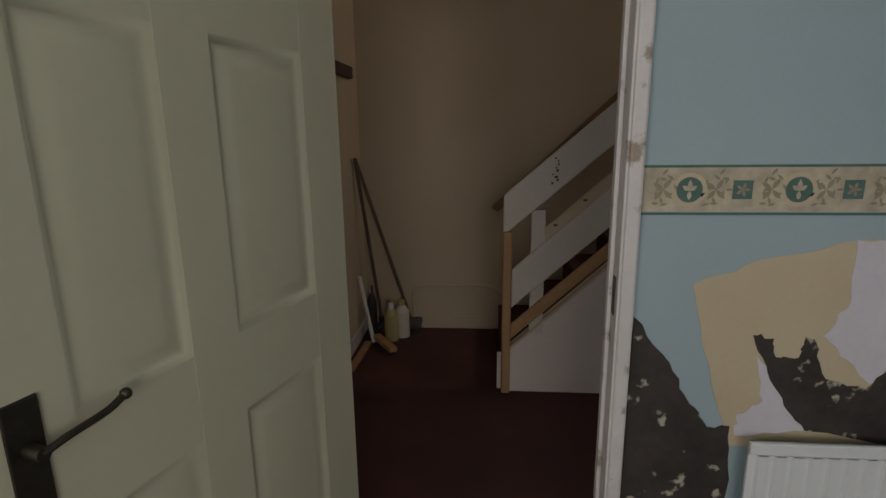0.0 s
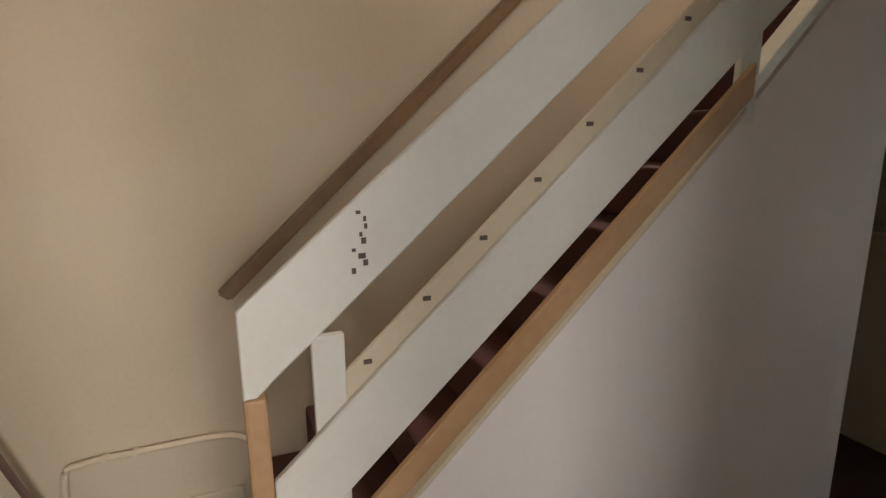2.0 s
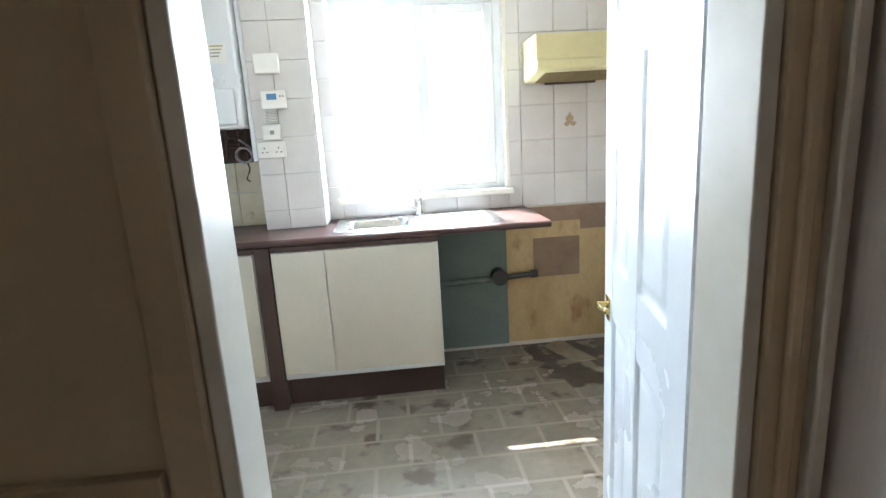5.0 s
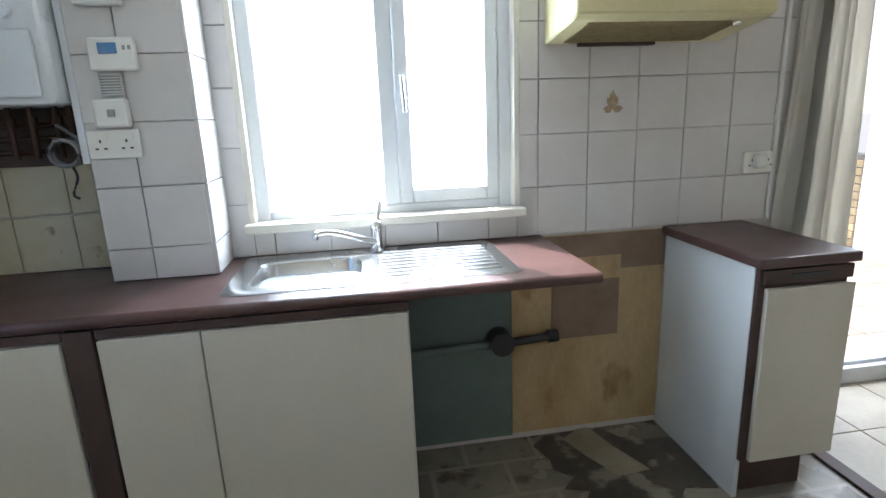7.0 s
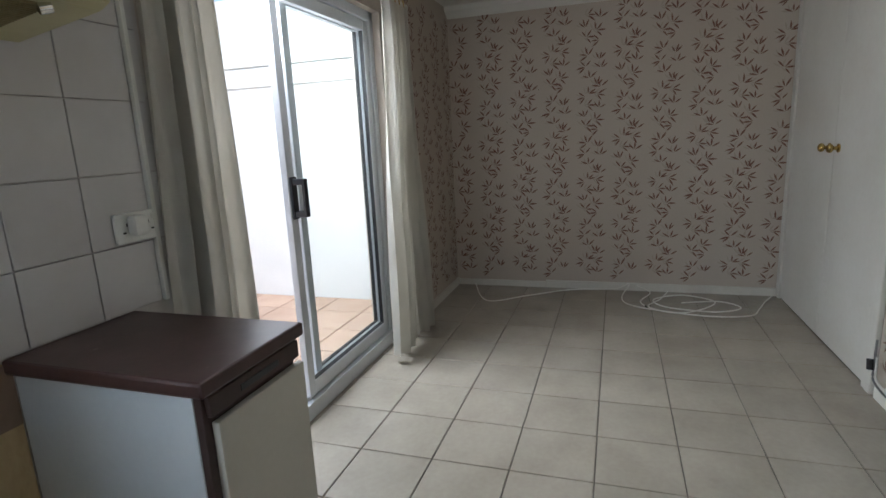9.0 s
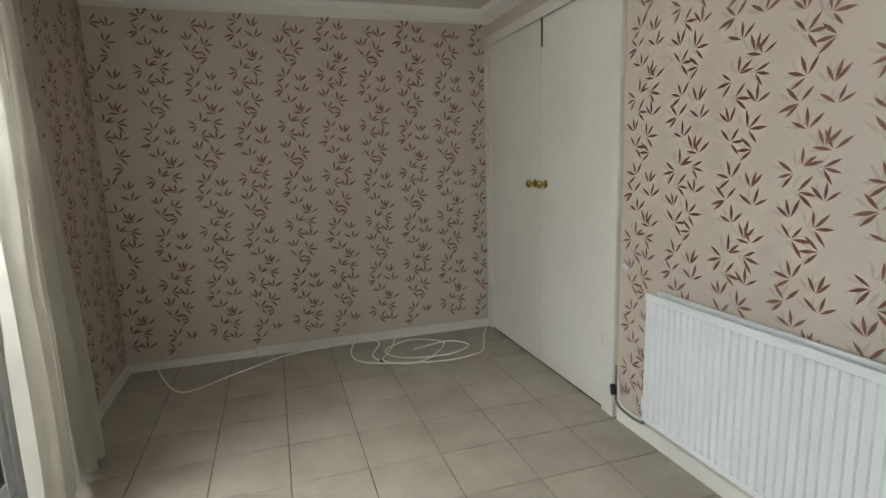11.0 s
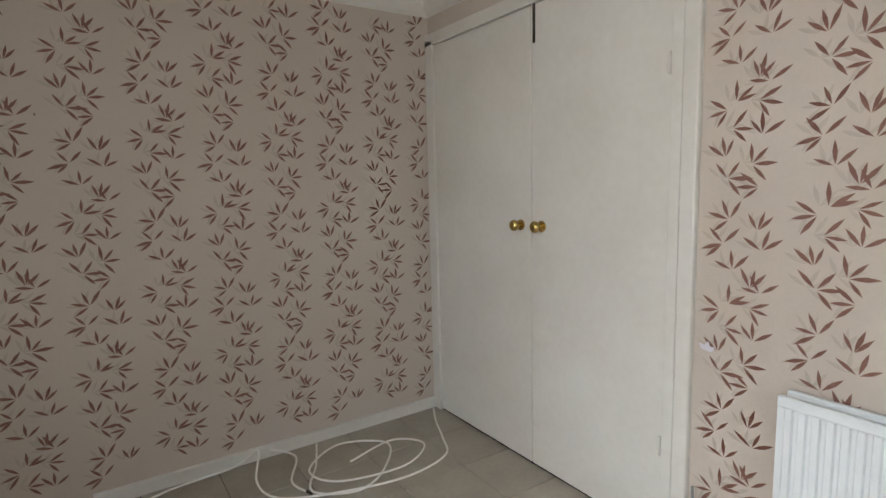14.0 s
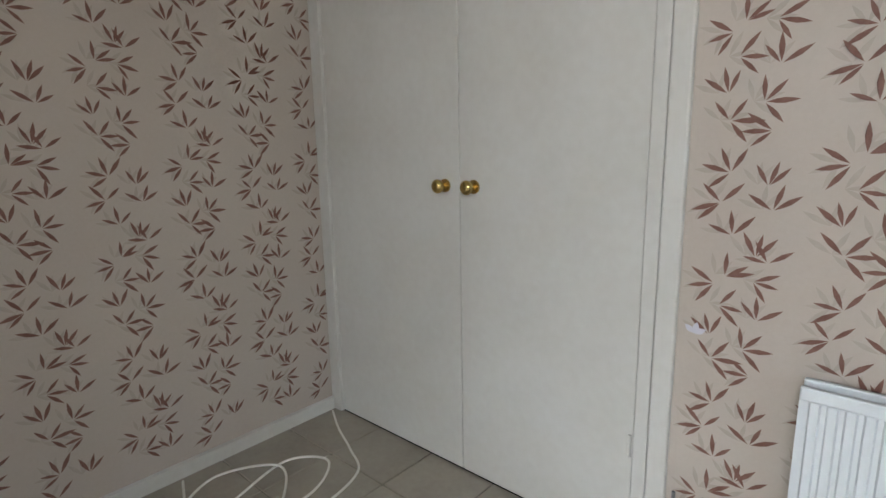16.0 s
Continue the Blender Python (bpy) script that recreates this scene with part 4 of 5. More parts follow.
sl = leaf_panel(2.545, 3.53, PY0 + 0.008, "sliding_leaf")
leaf_panel(2.70, 3.545, PY0 + 0.06, "fixed_leaf")
hb = bmesh.new()
for a, b in (((2.551, PY0 - 0.006, 1.01), (2.596, PY0 + 0.007, 1.21)), ((2.558, PY0 - 0.062, 1.02), (2.590, PY0 - 0.004, 1.048)), ((2.558, PY0 - 0.062, 1.172), (2.590, PY0 - 0.004, 1.20)), ((2.558, PY0 - 0.068, 1.02), (2.590, PY0 - 0.052, 1.20))):
    bm_box(hb, a, b, 0.004)
part("pull_handle", hb, M_BLACK, sl, "black plastic pull handle")

# ---- curtains ----
def curtain(label, x0, x1, x0b, x1b, y, z0, z1, folds, seed, gather=0.0):
    c = thing("curtain", label, "curtain", "patio curtains")
    rnd = random.Random(seed)
    bm = bmesh.new()
    nu, nv = folds * 12, 30
    ph = [rnd.uniform(0, 6.28) for _ in range(6)]
    rows = []
    for j in range(nv + 1):
        t = j / nv
        z = z1 + (z0 - z1) * t
        row = []
        for i in range(nu + 1):
            u = i / nu
            w = u * folds * 2 * math.pi
            a = x0 + (x1 - x0) * u
            b = x0b + (x1b - x0b) * u
            x = a + (b - a) * t ** 1.5 + 0.012 * math.sin(w * 0.5 + ph[0] + t * 2)
            amp = (0.022 + 0.022 * min(1, t * 2)) * (0.75 + 0.35 * math.sin(u * 9 + ph[1]))
            yy = y + amp * math.sin(w + 0.8 * math.sin(t * 3 + ph[2]) + 0.5 * math.sin(u * 7 + ph[3])) + 0.008 * math.sin(w * 2.3 + t * 5 + ph[4])
            row.append(bm.verts.new((x, yy, z + 0.012 * math.sin(u * 11 + ph[5]) * t)))
        rows.append(row)
    for q, w in zip(rows, rows[1:]):
        for i in range(nu):
            bm.faces.new((q[i], q[i + 1], w[i + 1], w[i]))
    bmesh.ops.solidify(bm, geom=bm.faces[:], thickness=0.003)
    cl = part("cloth", bm, M_CURTAIN, c, smooth=True)
    for i in range(folds + 1):
        x = x0 + (x1 - x0) * i / folds
        rod_part("hook", (x, y, z1 - 0.01), (x, y + 0.01, z1 + 0.05), 0.004, M_BRASS, c, seg=8)
    return c


curtain("long off-white curtain hanging beside the tiled wall", 1.70, 1.97, 1.62, 2.02, 2.70, 0.04, 2.14, 5, 5)
curtain("long off-white curtain bunched beside the patio door", 3.34, 3.68, 3.20, 3.84, 2.66, 0.05, 2.14, 5, 8)
track = thing("curtain_track", "white curtain track above the patio door", "curtain track")
box_part("rail", (1.66, 2.70, 2.17), (3.85, 2.722, 2.195), M_PLASTIC, track, 0.003)
for x in (1.9, 2.8, 3.75):
    box_part("bracket", (x, 2.722, 2.172), (x + 0.02, 2.80, 2.19), M_PLASTIC, track, 0.002)

# ---- kitchen units ----
def unit(x0, x1, label, doors, end_panel=False):
    u = thing("base_cabinet", label, "cabinet", "kitchen units")
    box_part("carcass", (x0, 2.205, 0.16), (x1, NW - 0.012, 0.86), M_CABSIDE, u, 0.002)
    box_part("plinth", (x0 + 0.002, 2.25, 0), (x1 - 0.002, 2.27, 0.16), M_PLINTH, u, 0.002, "dark brown plinth")
    for a, b in doors:
        d = box_part("door", (a + 0.002, 2.183, 0.195), (b - 0.002, 2.202, 0.838), M_CAB, u, 0.003, "off-white laminate door")
    box_part("finger_rail", (x0, 2.19, 0.842), (x1, 2.205, 0.868), M_PLINTH, u, 0.002, "dark brown finger pull rail")
    return u


unit(WW + 0.002, -0.848, "off-white kitchen base cabinet below brown worktop", [(-1.36, -0.853)])
filler = thing("filler_post", "dark brown filler panel between cabinets", "panel")
box_part("panel", (-0.845, 2.185, 0.0), (-0.772, 2.26, 0.868), M_PLINTH, filler, 0.003)
unit(-0.768, 0.064, "off-white two-door sink cabinet below brown worktop", [(-0.766, -0.504), (-0.504, 0.062)])
wt = thing("worktop", "dark brown laminate worktop with rounded front edge", "worktop")
SX0, SX1, SY0, SY1 = -0.47, 0.43, 2.262, 2.715
bm = bmesh.new()
def rim(x0, y0, x1, y1, r, n=5):
    pts = []
    for cx, cy, a0 in ((x1 - r, y1 - r, 0), (x0 + r, y1 - r, 90), (x0 + r, y0 + r, 180), (x1 - r, y0 + r, 270)):
        pts += [(cx + r * math.cos(radians(a0 + 90 * k / n)), cy + r * math.sin(radians(a0 + 90 * k / n))) for k in range(n + 1)]
    return pts
for a, b in (((WW + 0.002, 2.20, 0.87), (-0.415, NW - 0.002, 0.905)), ((-0.05, 2.20, 0.87), (0.65, NW - 0.002, 0.905)), ((-0.415, 2.20, 0.87), (-0.05, 2.31, 0.905)), ((-0.415, 2.62, 0.87), (-0.05, NW - 0.002, 0.905))):
    bm_box(bm, a, b)
bmesh.ops.remove_doubles(bm, verts=bm.verts, dist=0.0005)
part("slab", bm, M_WORKTOP, wt)
bm = bmesh.new()
bm_prism(bm, [(2.2, 0.87), (2.188, 0.874), (2.182, 0.884), (2.183, 0.896), (2.19, 0.9035), (2.2, 0.905)], 0, WW + 0.002, 0.65)
part("front_edge", bm, M_WORKTOP, wt, smooth=True)
for z in (0.4,):
    box_part("support_batten", (0.066, NW - 0.03, 0.83), (0.64, NW - 0.004, 0.868), M_PLINTH, wt, 0.002)

sink = thing("sink", "stainless steel inset sink with drainer", "sink")
bm = bmesh.new()
outer = rim(SX0, SY0, SX1, SY1, 0.035)
inner = rim(-0.405, 2.315, -0.06, 2.615, 0.06)
vo = [bm.verts.new((x, y, 0.9055)) for x, y in outer]
vo2 = [bm.verts.new((x + (0.006 if x < 0 else -0.006), y + (0.006 if y < 2.5 else -0.006), 0.9105)) for x, y in outer]
vi = [bm.verts.new((x, y, 0.9085)) for x, y in inner]
n = len(vo)
for i in range(n):
    j = (i + 1) % n
    bm.faces.new((vo[i], vo[j], vo2[j], vo2[i]))
    bm.faces.new((vo2[i], vo2[j], vi[j], vi[i]))
vb = vi
for inset, z in ((0.006, 0.90), (0.012, 0.80), (0.025, 0.762), (0.055, 0.75)):
    c = (-0.2325, 2.465)
    ring = []
    for x, y in inner:
        sx = 1 - inset / 0.17
        ring.append(bm.verts.new((c[0] + (x - c[0]) * sx, c[1] + (y - c[1]) * sx, z)))
    for i in range(n):
        j = (i + 1) % n
        bm.faces.new((vb[i], vb[j], ring[j], ring[i]))
    vb = ring
bm.faces.new(vb)
bmesh.ops.recalc_face_normals(bm, faces=bm.faces)
part("bowl", bm, M_STEEL, sink, smooth=True)
for i in range(8):
    y = 2.33 + 0.042 * i
    bm = bmesh.new()
    bm_rod(bm, (0.0, y, 0.9095), (0.38, y, 0.9095), 0.004, None, 8)
    part("drainer_rib", bm, M_STEEL, sink, smooth=True)
rod_part("waste", (-0.2325, 2.465, 0.7502), (-0.2325, 2.465, 0.754), 0.035, M_CHROME, sink)
tap = thing("mixer_tap", "chrome single-lever mixer tap on sink", "tap")
rod_part("base", (0.0, 2.665, 0.9105), (0.0, 2.665, 0.925), 0.027, M_CHROME, tap)
rod_part("body", (0.0, 2.665, 0.92), (0.0, 2.665, 1.0), 0.021, M_CHROME, tap)
bm = bmesh.new()
bm_tube(bm, smooth_line([(0.0, 2.655, 0.945), (-0.07, 2.62, 0.975), (-0.15, 2.585, 1.005), (-0.20, 2.565, 1.01), (-0.21, 2.56, 0.99)], 5), 0.0105, 10)
part("spout", bm, M_CHROME, tap, smooth=True)
bm = bmesh.new()
bmesh.ops.create_uvsphere(bm, u_segments=14, v_segments=8, radius=0.023, matrix=Matrix.Translation((0, 2.665, 1.005)))
bm_box(bm, (-0.008, -0.008, 0), (0.008, 0.004, 0.085), 0.003, pose(0.004, 2.672, 1.01, -25, 12, 0))
part("lever", bm, M_CHROME, tap, smooth=True)

unit2 = thing("base_cabinet", "freestanding narrow white cabinet with brown worktop", "cabinet", "kitchen units")
box_part("side_panel", (1.195, 2.225, 0.0), (1.213, NW - 0.012, 0.868), M_CABSIDE, unit2, 0.002, "white melamine side")
box_part("side_panel", (1.505, 2.225, 0.16), (1.523, NW - 0.012, 0.868), M_CABSIDE, unit2, 0.002, "white melamine side")
box_part("carcass", (1.214, 2.235, 0.16), (1.504, NW - 0.012, 0.866), M_CABSIDE, unit2, 0.002)
box_part("front_edging", (1.196, 2.204, 0.16), (1.522, 2.224, 0.868), M_PLINTH, unit2, 0.002, "dark brown edging")
dr = box_part("door", (1.215, 2.183, 0.17), (1.537, 2.203, 0.80), M_CAB, unit2, 0.003, "off-white laminate door, slightly askew")
box_part("finger_rail", (1.205, 2.19, 0.815), (1.53, 2.206, 0.862), M_PLINTH, unit2, 0.003, "dark brown finger pull")
box_part("pull_slot", (1.30, 2.188, 0.83), (1.44, 2.192, 0.846), M_BLACK, unit2, 0.001)
box_part("plinth", (1.196, 2.255, 0), (1.49, 2.275, 0.16), M_PLINTH, unit2, 0.002, "dark brown plinth")
top2 = thing("worktop", "short dark brown laminate worktop on narrow cabinet", "worktop")
box_part("slab", (1.178, 2.18, 0.869), (1.548, NW - 0.002, 0.905), M_WORKTOP, top2, 0.007)

# return worktop by the south wall radiator
pen = thing("worktop", "dark brown laminate worktop beside the radiator", "worktop")
box_part("slab", (0.72, 0.302, 0.865), (1.80, 0.62, 0.905), M_WORKTOP, pen, 0.006)
uu = thing("base_cabinet", "off-white kitchen base cabinet along the partition", "cabinet", "kitchen units")
box_part("carcass", (0.74, 0.304, 0.15), (1.70, 0.58, 0.863), M_CABSIDE, uu, 0.002)
box_part("plinth", (0.74, 0.304, 0.0), (1.70, 0.53, 0.15), M_PLINTH, uu, 0.002)
for a in (0.74, 1.22):
    box_part("door", (a + 0.003, 0.582, 0.16), (a + 0.477, 0.60, 0.83), M_CAB, uu, 0.003)

# wall finishes below the worktop
boxes("trim_green_wall", M_TEAL, ((0.066, NW - 0.004, 0.02), (0.53, NW - 0.0005, 0.83)), label="faded green painted wall below the sink", category="wall")
boxes("trim_ochre_wall", M_ORANGE, ((0.53, NW - 0.008, 0.03), (1.194, NW - 0.0005, 0.895)), label="bare ochre stained plaster between cabinets", category="wall")
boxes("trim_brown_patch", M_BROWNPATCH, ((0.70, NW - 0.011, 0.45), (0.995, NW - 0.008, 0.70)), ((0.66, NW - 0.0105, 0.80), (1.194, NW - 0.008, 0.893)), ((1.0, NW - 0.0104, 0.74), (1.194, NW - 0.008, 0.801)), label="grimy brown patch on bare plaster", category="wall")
elbow = thing("waste_pipe", "black plastic waste pipe under the worktop", "pipe")
rod_part("pipe", (0.066, NW - 0.05, 0.46), (0.47, NW - 0.05, 0.48), 0.016, M_TEAL, elbow)
rod_part("junction", (0.47, NW - 0.09, 0.485), (0.47, NW - 0.01, 0.485), 0.05, M_BLACK, elbow)
rod_part("spigot", (0.50, NW - 0.05, 0.475), (0.67, NW - 0.05, 0.485), 0.017, M_BLACK, elbow)
rod_part("cap", (0.67, NW - 0.05, 0.485), (0.71, NW - 0.05, 0.487), 0.026, M_BLACK, elbow)
M_OFFCUT = mat("dusty_buff_flooring", (0.30, 0.26, 0.19), (0.20, 0.17, 0.12), 0.8, 7, 40, 0.2)
scrap = random.Random(12)
for cx, cy, lx, ly, lab, mm in ((0.86, 2.56, 0.12, 0.22, "loose buff flooring offcut on the bare floor", M_OFFCUT),):
    t = thing("floor_scrap", lab, "debris")
    bm = bmesh.new()
    bm_prism(bm, [(cx - lx, cy + ly * 0.6), (cx + lx * 0.1, cy + ly), (cx + lx * 0.5, cy + ly * 0.2), (cx + lx * 1.1, cy - ly * 0.6), (cx, cy - ly * 0.65), (cx - lx * 0.6, cy)], 2, 0.0, 0.006)
    part("sheet", bm, mm, t)
bm = bmesh.new()
pts = []
for k in range(28):
    a = k / 28 * 2 * math.pi
    r = 1 + 0.22 * math.sin(3 * a + 1) + scrap.uniform(-0.16, 0.16)
    pts.append((0.93 + 0.38 * r * math.cos(a) * 0.9, 2.45 + 0.29 * r * math.sin(a)))
bm_prism(bm, [(min(x, 1.19), min(y, 2.74)) for x, y in pts], 2, 0.0, 0.003)
M_TAR = mat("black_adhesive_residue", (0.02, 0.016, 0.012), (0.075, 0.06, 0.045), 0.5, 7, 30, 0.35, spots=(0.20, 0.175, 0.135), spot_at=0.56, spot_scale=6)
part("adhesive_residue", bm, M_TAR, floor_k, "black adhesive residue")
boxes("trim_threshold", M_PLINTH, ((1.665, 0.62, 0.0), (1.725, NW, 0.012)), label="dark brown floor threshold strip", category="threshold", bevel=0.003)

# ---- extractor hood ----
hood = thing("extractor_hood", "yellowed cream extractor hood on tiled wall", "extractor hood")
HX0, HX1 = 0.66, 1.36
bm = bmesh.new()
bm_prism(bm, [(NW - 0.014, 1.62), (2.47, 1.66), (2.44, 1.675), (2.44, 1.715), (2.455, 1.72), (2.455, 1.85), (NW - 0.014, 1.85)], 0, HX0, HX1)
bmesh.ops.bevel(bm, geom=bm.edges[:], offset=0.004, segments=2, affect="EDGES")
part("casing", bm, M_HOOD, hood)
sl2 = (1.66 - 1.62) / (2.47 - NW + 0.014)
bm = bmesh.new()
for i in range(22):
    y = 2.495 + 0.0095 * i
    z = 1.62 + (y - NW + 0.014) * sl2 - 0.003
    bm_box(bm, (HX0 + 0.06, y, z - 0.003), (HX1 - 0.10, y + 0.005, z + 0.003))
tagged(part("grease_filter", bm, M_FILTER, hood, "greasy metal mesh filter"), kind="stuff")
box_part("lamp_strip", (HX0 + 0.12, 2.70, 1.609), (HX0 + 0.42, 2.725, 1.622), M_PLINTH, hood, 0.003)
for x in (1.22, 1.30):
    box_part("switch", (x, 2.451, 1.75), (x + 0.035, 2.456, 1.775), M_PLASTIC, hood, 0.002)
rod_part("bulb_holder", (1.24, 2.5, 1.645), (1.26, 2.49, 1.652), 0.012, M_CHROME, hood)

# ---- boiler and pier fittings ----
boards = thing("backing_board", "dark brown backing board behind the boiler", "board")
box_part("board", (-1.33, NW - 0.03, 1.27), (-0.848, NW - 0.014, 2.30), M_PLINTH, boards, 0.002)
box_part("edge_strip", (-1.385, NW - 0.03, 1.25), (-1.335, NW - 0.014, 2.30), M_WOOD, boards, 0.003, "bare timber edge strip")
boil = thing("boiler", "white wall-hung gas boiler with blue label", "boiler")
box_part("casing", (-1.25, 2.47, 1.455), (-0.875, NW - 0.031, 2.2), M_BOILER, boil, 0.014)
fl = box_part("drop_flap", (-1.235, 2.458, 1.475), (-0.905, 2.468, 1.655), M_BOILER, boil, 0.008)
box_part("badge", (-1.09, 2.455, 1.575), (-1.02, 2.4578, 1.615), M_GREY, fl, 0.001, "grey printed badge")
box_part("badge_text", (-1.085, 2.4535, 1.583), (-1.025, 2.4549, 1.595), M_PLASTIC, fl, 0)
bm = bmesh.new()
for k in range(7):
    leaf(bm, -1.165 + 0.004 * k, 1.505 + 0.008 * k, radians(30 + 70 * k), 0.03, 0.016, lambda u, z, h: (u, 2.4575 - h, z), 0.0012)
part("leaf_sticker", bm, M_GREEN, fl)
box_part("display", (-1.09, 2.466, 1.69), (-1.05, 2.4695, 1.715), M_GREY, boil, 0.001)
for x in (-1.20, -1.145, -1.01, -0.96):
    rod_part("control_knob", (x, 2.47, 1.70), (x, 2.452, 1.70), 0.017, M_BOILER, boil)
lb = box_part("label", (-1.12, 2.467, 1.765), (-1.05, 2.4695, 1.815), M_BLUELABEL, boil, 0, "blue printed sticker")
bm = bmesh.new()
bm_rod(bm, (-1.09, 2.4695, 1.838), (-1.09, 2.4675, 1.838), 0.018, None, 20)
part("round_label", bm, M_BLUELABEL, boil)
box_part("exclamation_mark", (-1.0925, 2.4655, 1.834), (-1.0875, 2.4672, 1.85), M_PLASTIC, boil, 0)
box_part("rating_label", (-1.0, 2.467, 1.775), (-0.915, 2.4695, 1.87), M_PLASTIC, boil, 0)
for k, mm in enumerate((M_YELLOW, M_ORANGE, M_GREY, M_GREY)):
    box_part("label_bar", (-0.995, 2.4655, 1.855 - 0.016 * k), (-0.93 - 0.008 * k, 2.4668, 1.862 - 0.016 * k), mm, boil, 0)
for i, x in enumerate((-1.15, -1.08, -1.02, -0.95, -0.91)):
    r = rod_part("boiler_pipe", (x, 2.60, 1.30), (x, 2.60, 1.455), 0.009, M_COPPER, boil)
    rod_part("nut", (x, 2.60, 1.40), (x, 2.60, 1.425), 0.016, M_COPPER, r, seg=6)
for z, x0, x1 in ((1.36, -1.22, -0.92), (1.40, -1.15, -0.98), (1.32, -1.28, -1.02)):
    rod_part("boiler_pipe", (x0, 2.63, z), (x1, 2.63, z), 0.009, M_COPPER, boil)
hose = thing("filling_loop", "coiled braided filling hose below the boiler", "hose")
bm = bmesh.new()
coil = [(-0.92 + 0.045 * math.cos(a * 0.5), 2.585 - 0.002 * a, 1.315 + 0.04 * math.sin(a * 0.5)) for a in range(0, 30)]
bm_tube(bm, [(-0.95, 2.59, 1.40), (-0.90, 2.588, 1.36)] + coil, 0.006, 7)
part("coil", bm, M_FLEX, hose, smooth=True)
bm = bmesh.new()
bm_tube(bm, smooth_line([(-0.91, 2.55, 1.28), (-0.90, 2.55, 1.24), (-0.92, 2.55, 1.19), (-0.905, 2.55, 1.175)], 5), 0.004, 6)
part("tail", bm, M_BLACK, hose)
box_part("bracket_strip", (-0.868, 2.53, 1.28), (-0.846, 2.72, CE - 0.02), M_BOILER, boards, 0.002, "white metal side strip")
FYP = 2.5225


def wallbox(name, label, cat, x0, x1, z0, z1, d, material=None):
    t = thing(name, label, cat)
    box_part("case", (x0, FYP - d, z0), (x1, FYP, z1), material or M_PLASTIC, t, 0.006)
    return t


wallbox("junction_box", "white plastic wiring box on tiled pier", "junction box", -0.80, -0.675, 1.72, 1.82, 0.035)
th = wallbox("room_thermostat", "white programmer with blue display on pier", "thermostat", -0.785, -0.66, 1.545, 1.635, 0.03)
box_part("display", (-0.755, FYP - 0.0325, 1.59), (-0.705, FYP - 0.029, 1.62), M_SCREEN, th, 0.001, "blue lit display")
for x in (-0.69, -0.675):
    box_part("button", (x, FYP - 0.032, 1.60), (x + 0.008, FYP - 0.029, 1.612), M_GREY, th, 0.001)
g = wallbox("speaker_grille", "small white ridged vent on pier", "vent", -0.775, -0.715, 1.475, 1.54, 0.008)
for k in range(7):
    box_part("slat", (-0.772, FYP - 0.0125, 1.48 + 0.008 * k), (-0.718, FYP - 0.008, 1.484 + 0.008 * k), M_GREY, g, 0)
fs = wallbox("fused_switch", "white fused spur switch on tiled pier", "switch", -0.795, -0.705, 1.385, 1.465, 0.04)
box_part("rocker", (-0.755, FYP - 0.045, 1.415), (-0.735, FYP - 0.04, 1.435), M_GREY, fs, 0.001)


def socket(label, x0, z0, y, w=0.147):
    s = thing("wall_socket", label, "socket")
    box_part("plate", (x0, y - 0.012, z0), (x0 + w, y, z0 + 0.086), M_PLASTIC, s, 0.004)
    for cx in (x0 + 0.037, x0 + w - 0.037):
        for dx, dz, ww, hh in ((-0.0025, 0.048, 0.005, 0.009), (-0.016, 0.028, 0.009, 0.005), (0.008, 0.028, 0.009, 0.005)):
            box_part("pin_hole", (cx + dx, y - 0.0135, z0 + dz), (cx + dx + ww, y - 0.011, z0 + dz + hh), M_SEAL, s, 0)
        box_part("rocker", (cx + 0.012, y - 0.0145, z0 + 0.058), (cx + 0.022, y - 0.0115, z0 + 0.075), M_PLASTIC, s, 0.001)
    return s


socket("white double socket on tiled pier", -0.838, 1.293, FYP)
socket("white double socket with plug on tiled wall", 1.515, 1.105, NW - 0.0115)
plug = thing("plug", "white plug pushed into a double socket", "plug")
box_part("body", (1.545, NW - 0.065, 1.125), (1.595, NW - 0.0265, 1.185), M_PLASTIC, plug, 0.012)
trunk = thing("cable_trunking", "white plastic cable trunking up the wall", "trunking")
box_part("duct", (1.645, NW - 0.026, 0.907), (1.66, NW - 0.0115, 2.3), M_PLASTIC, trunk, 0.002)

# ---- back door, ajar ----
bd = thing("back_door", "white upvc half-glazed back door standing ajar", "door")
W, HH = 0.80, 2.05
for a, b in (((0, -0.03, 0.02), (0.10, 0.03, HH)), ((W - 0.10, -0.03, 0.02), (W, 0.03, HH)), ((0.10, -0.03, HH - 0.1), (W - 0.1, 0.03, HH)), ((0.10, -0.03, 0.02), (W - 0.1, 0.03, 0.14)), ((0.10, -0.03, 0.86), (W - 0.1, 0.03, 0.97))):
    box_part("frame", a, b, M_UPVC, bd, 0.006)
box_part("lower_panel", (0.10, -0.014, 0.14), (W - 0.1, 0.014, 0.86), M_UPVC, bd, 0.003)
g = box_part("pane", (0.10, -0.006, 0.97), (W - 0.1, 0.006, HH - 0.1), M_GLASS, bd, 0)
g.visible_shadow = False
box_part("seal", (W, -0.018, 0.03), (W + 0.008, 0.02, HH - 0.01), M_SEAL, bd, 0.002, "black rubber edge seal")
for z in (0.5, 1.02, 1.6):
    box_part("lock_keep", (W + 0.001, -0.01, z), (W + 0.0105, 0.01, z + 0.06), M_BRASS, bd, 0.001)
hp = box_part("handle_plate", (W - 0.07, -0.042, 0.90), (W - 0.035, -0.03, 1.10), M_UPVC, bd, 0.006, "white lever handle plate")
rod_part("spindle", (W - 0.052, -0.04, 1.04), (W - 0.052, -0.075, 1.04), 0.01, M_UPVC, hp)
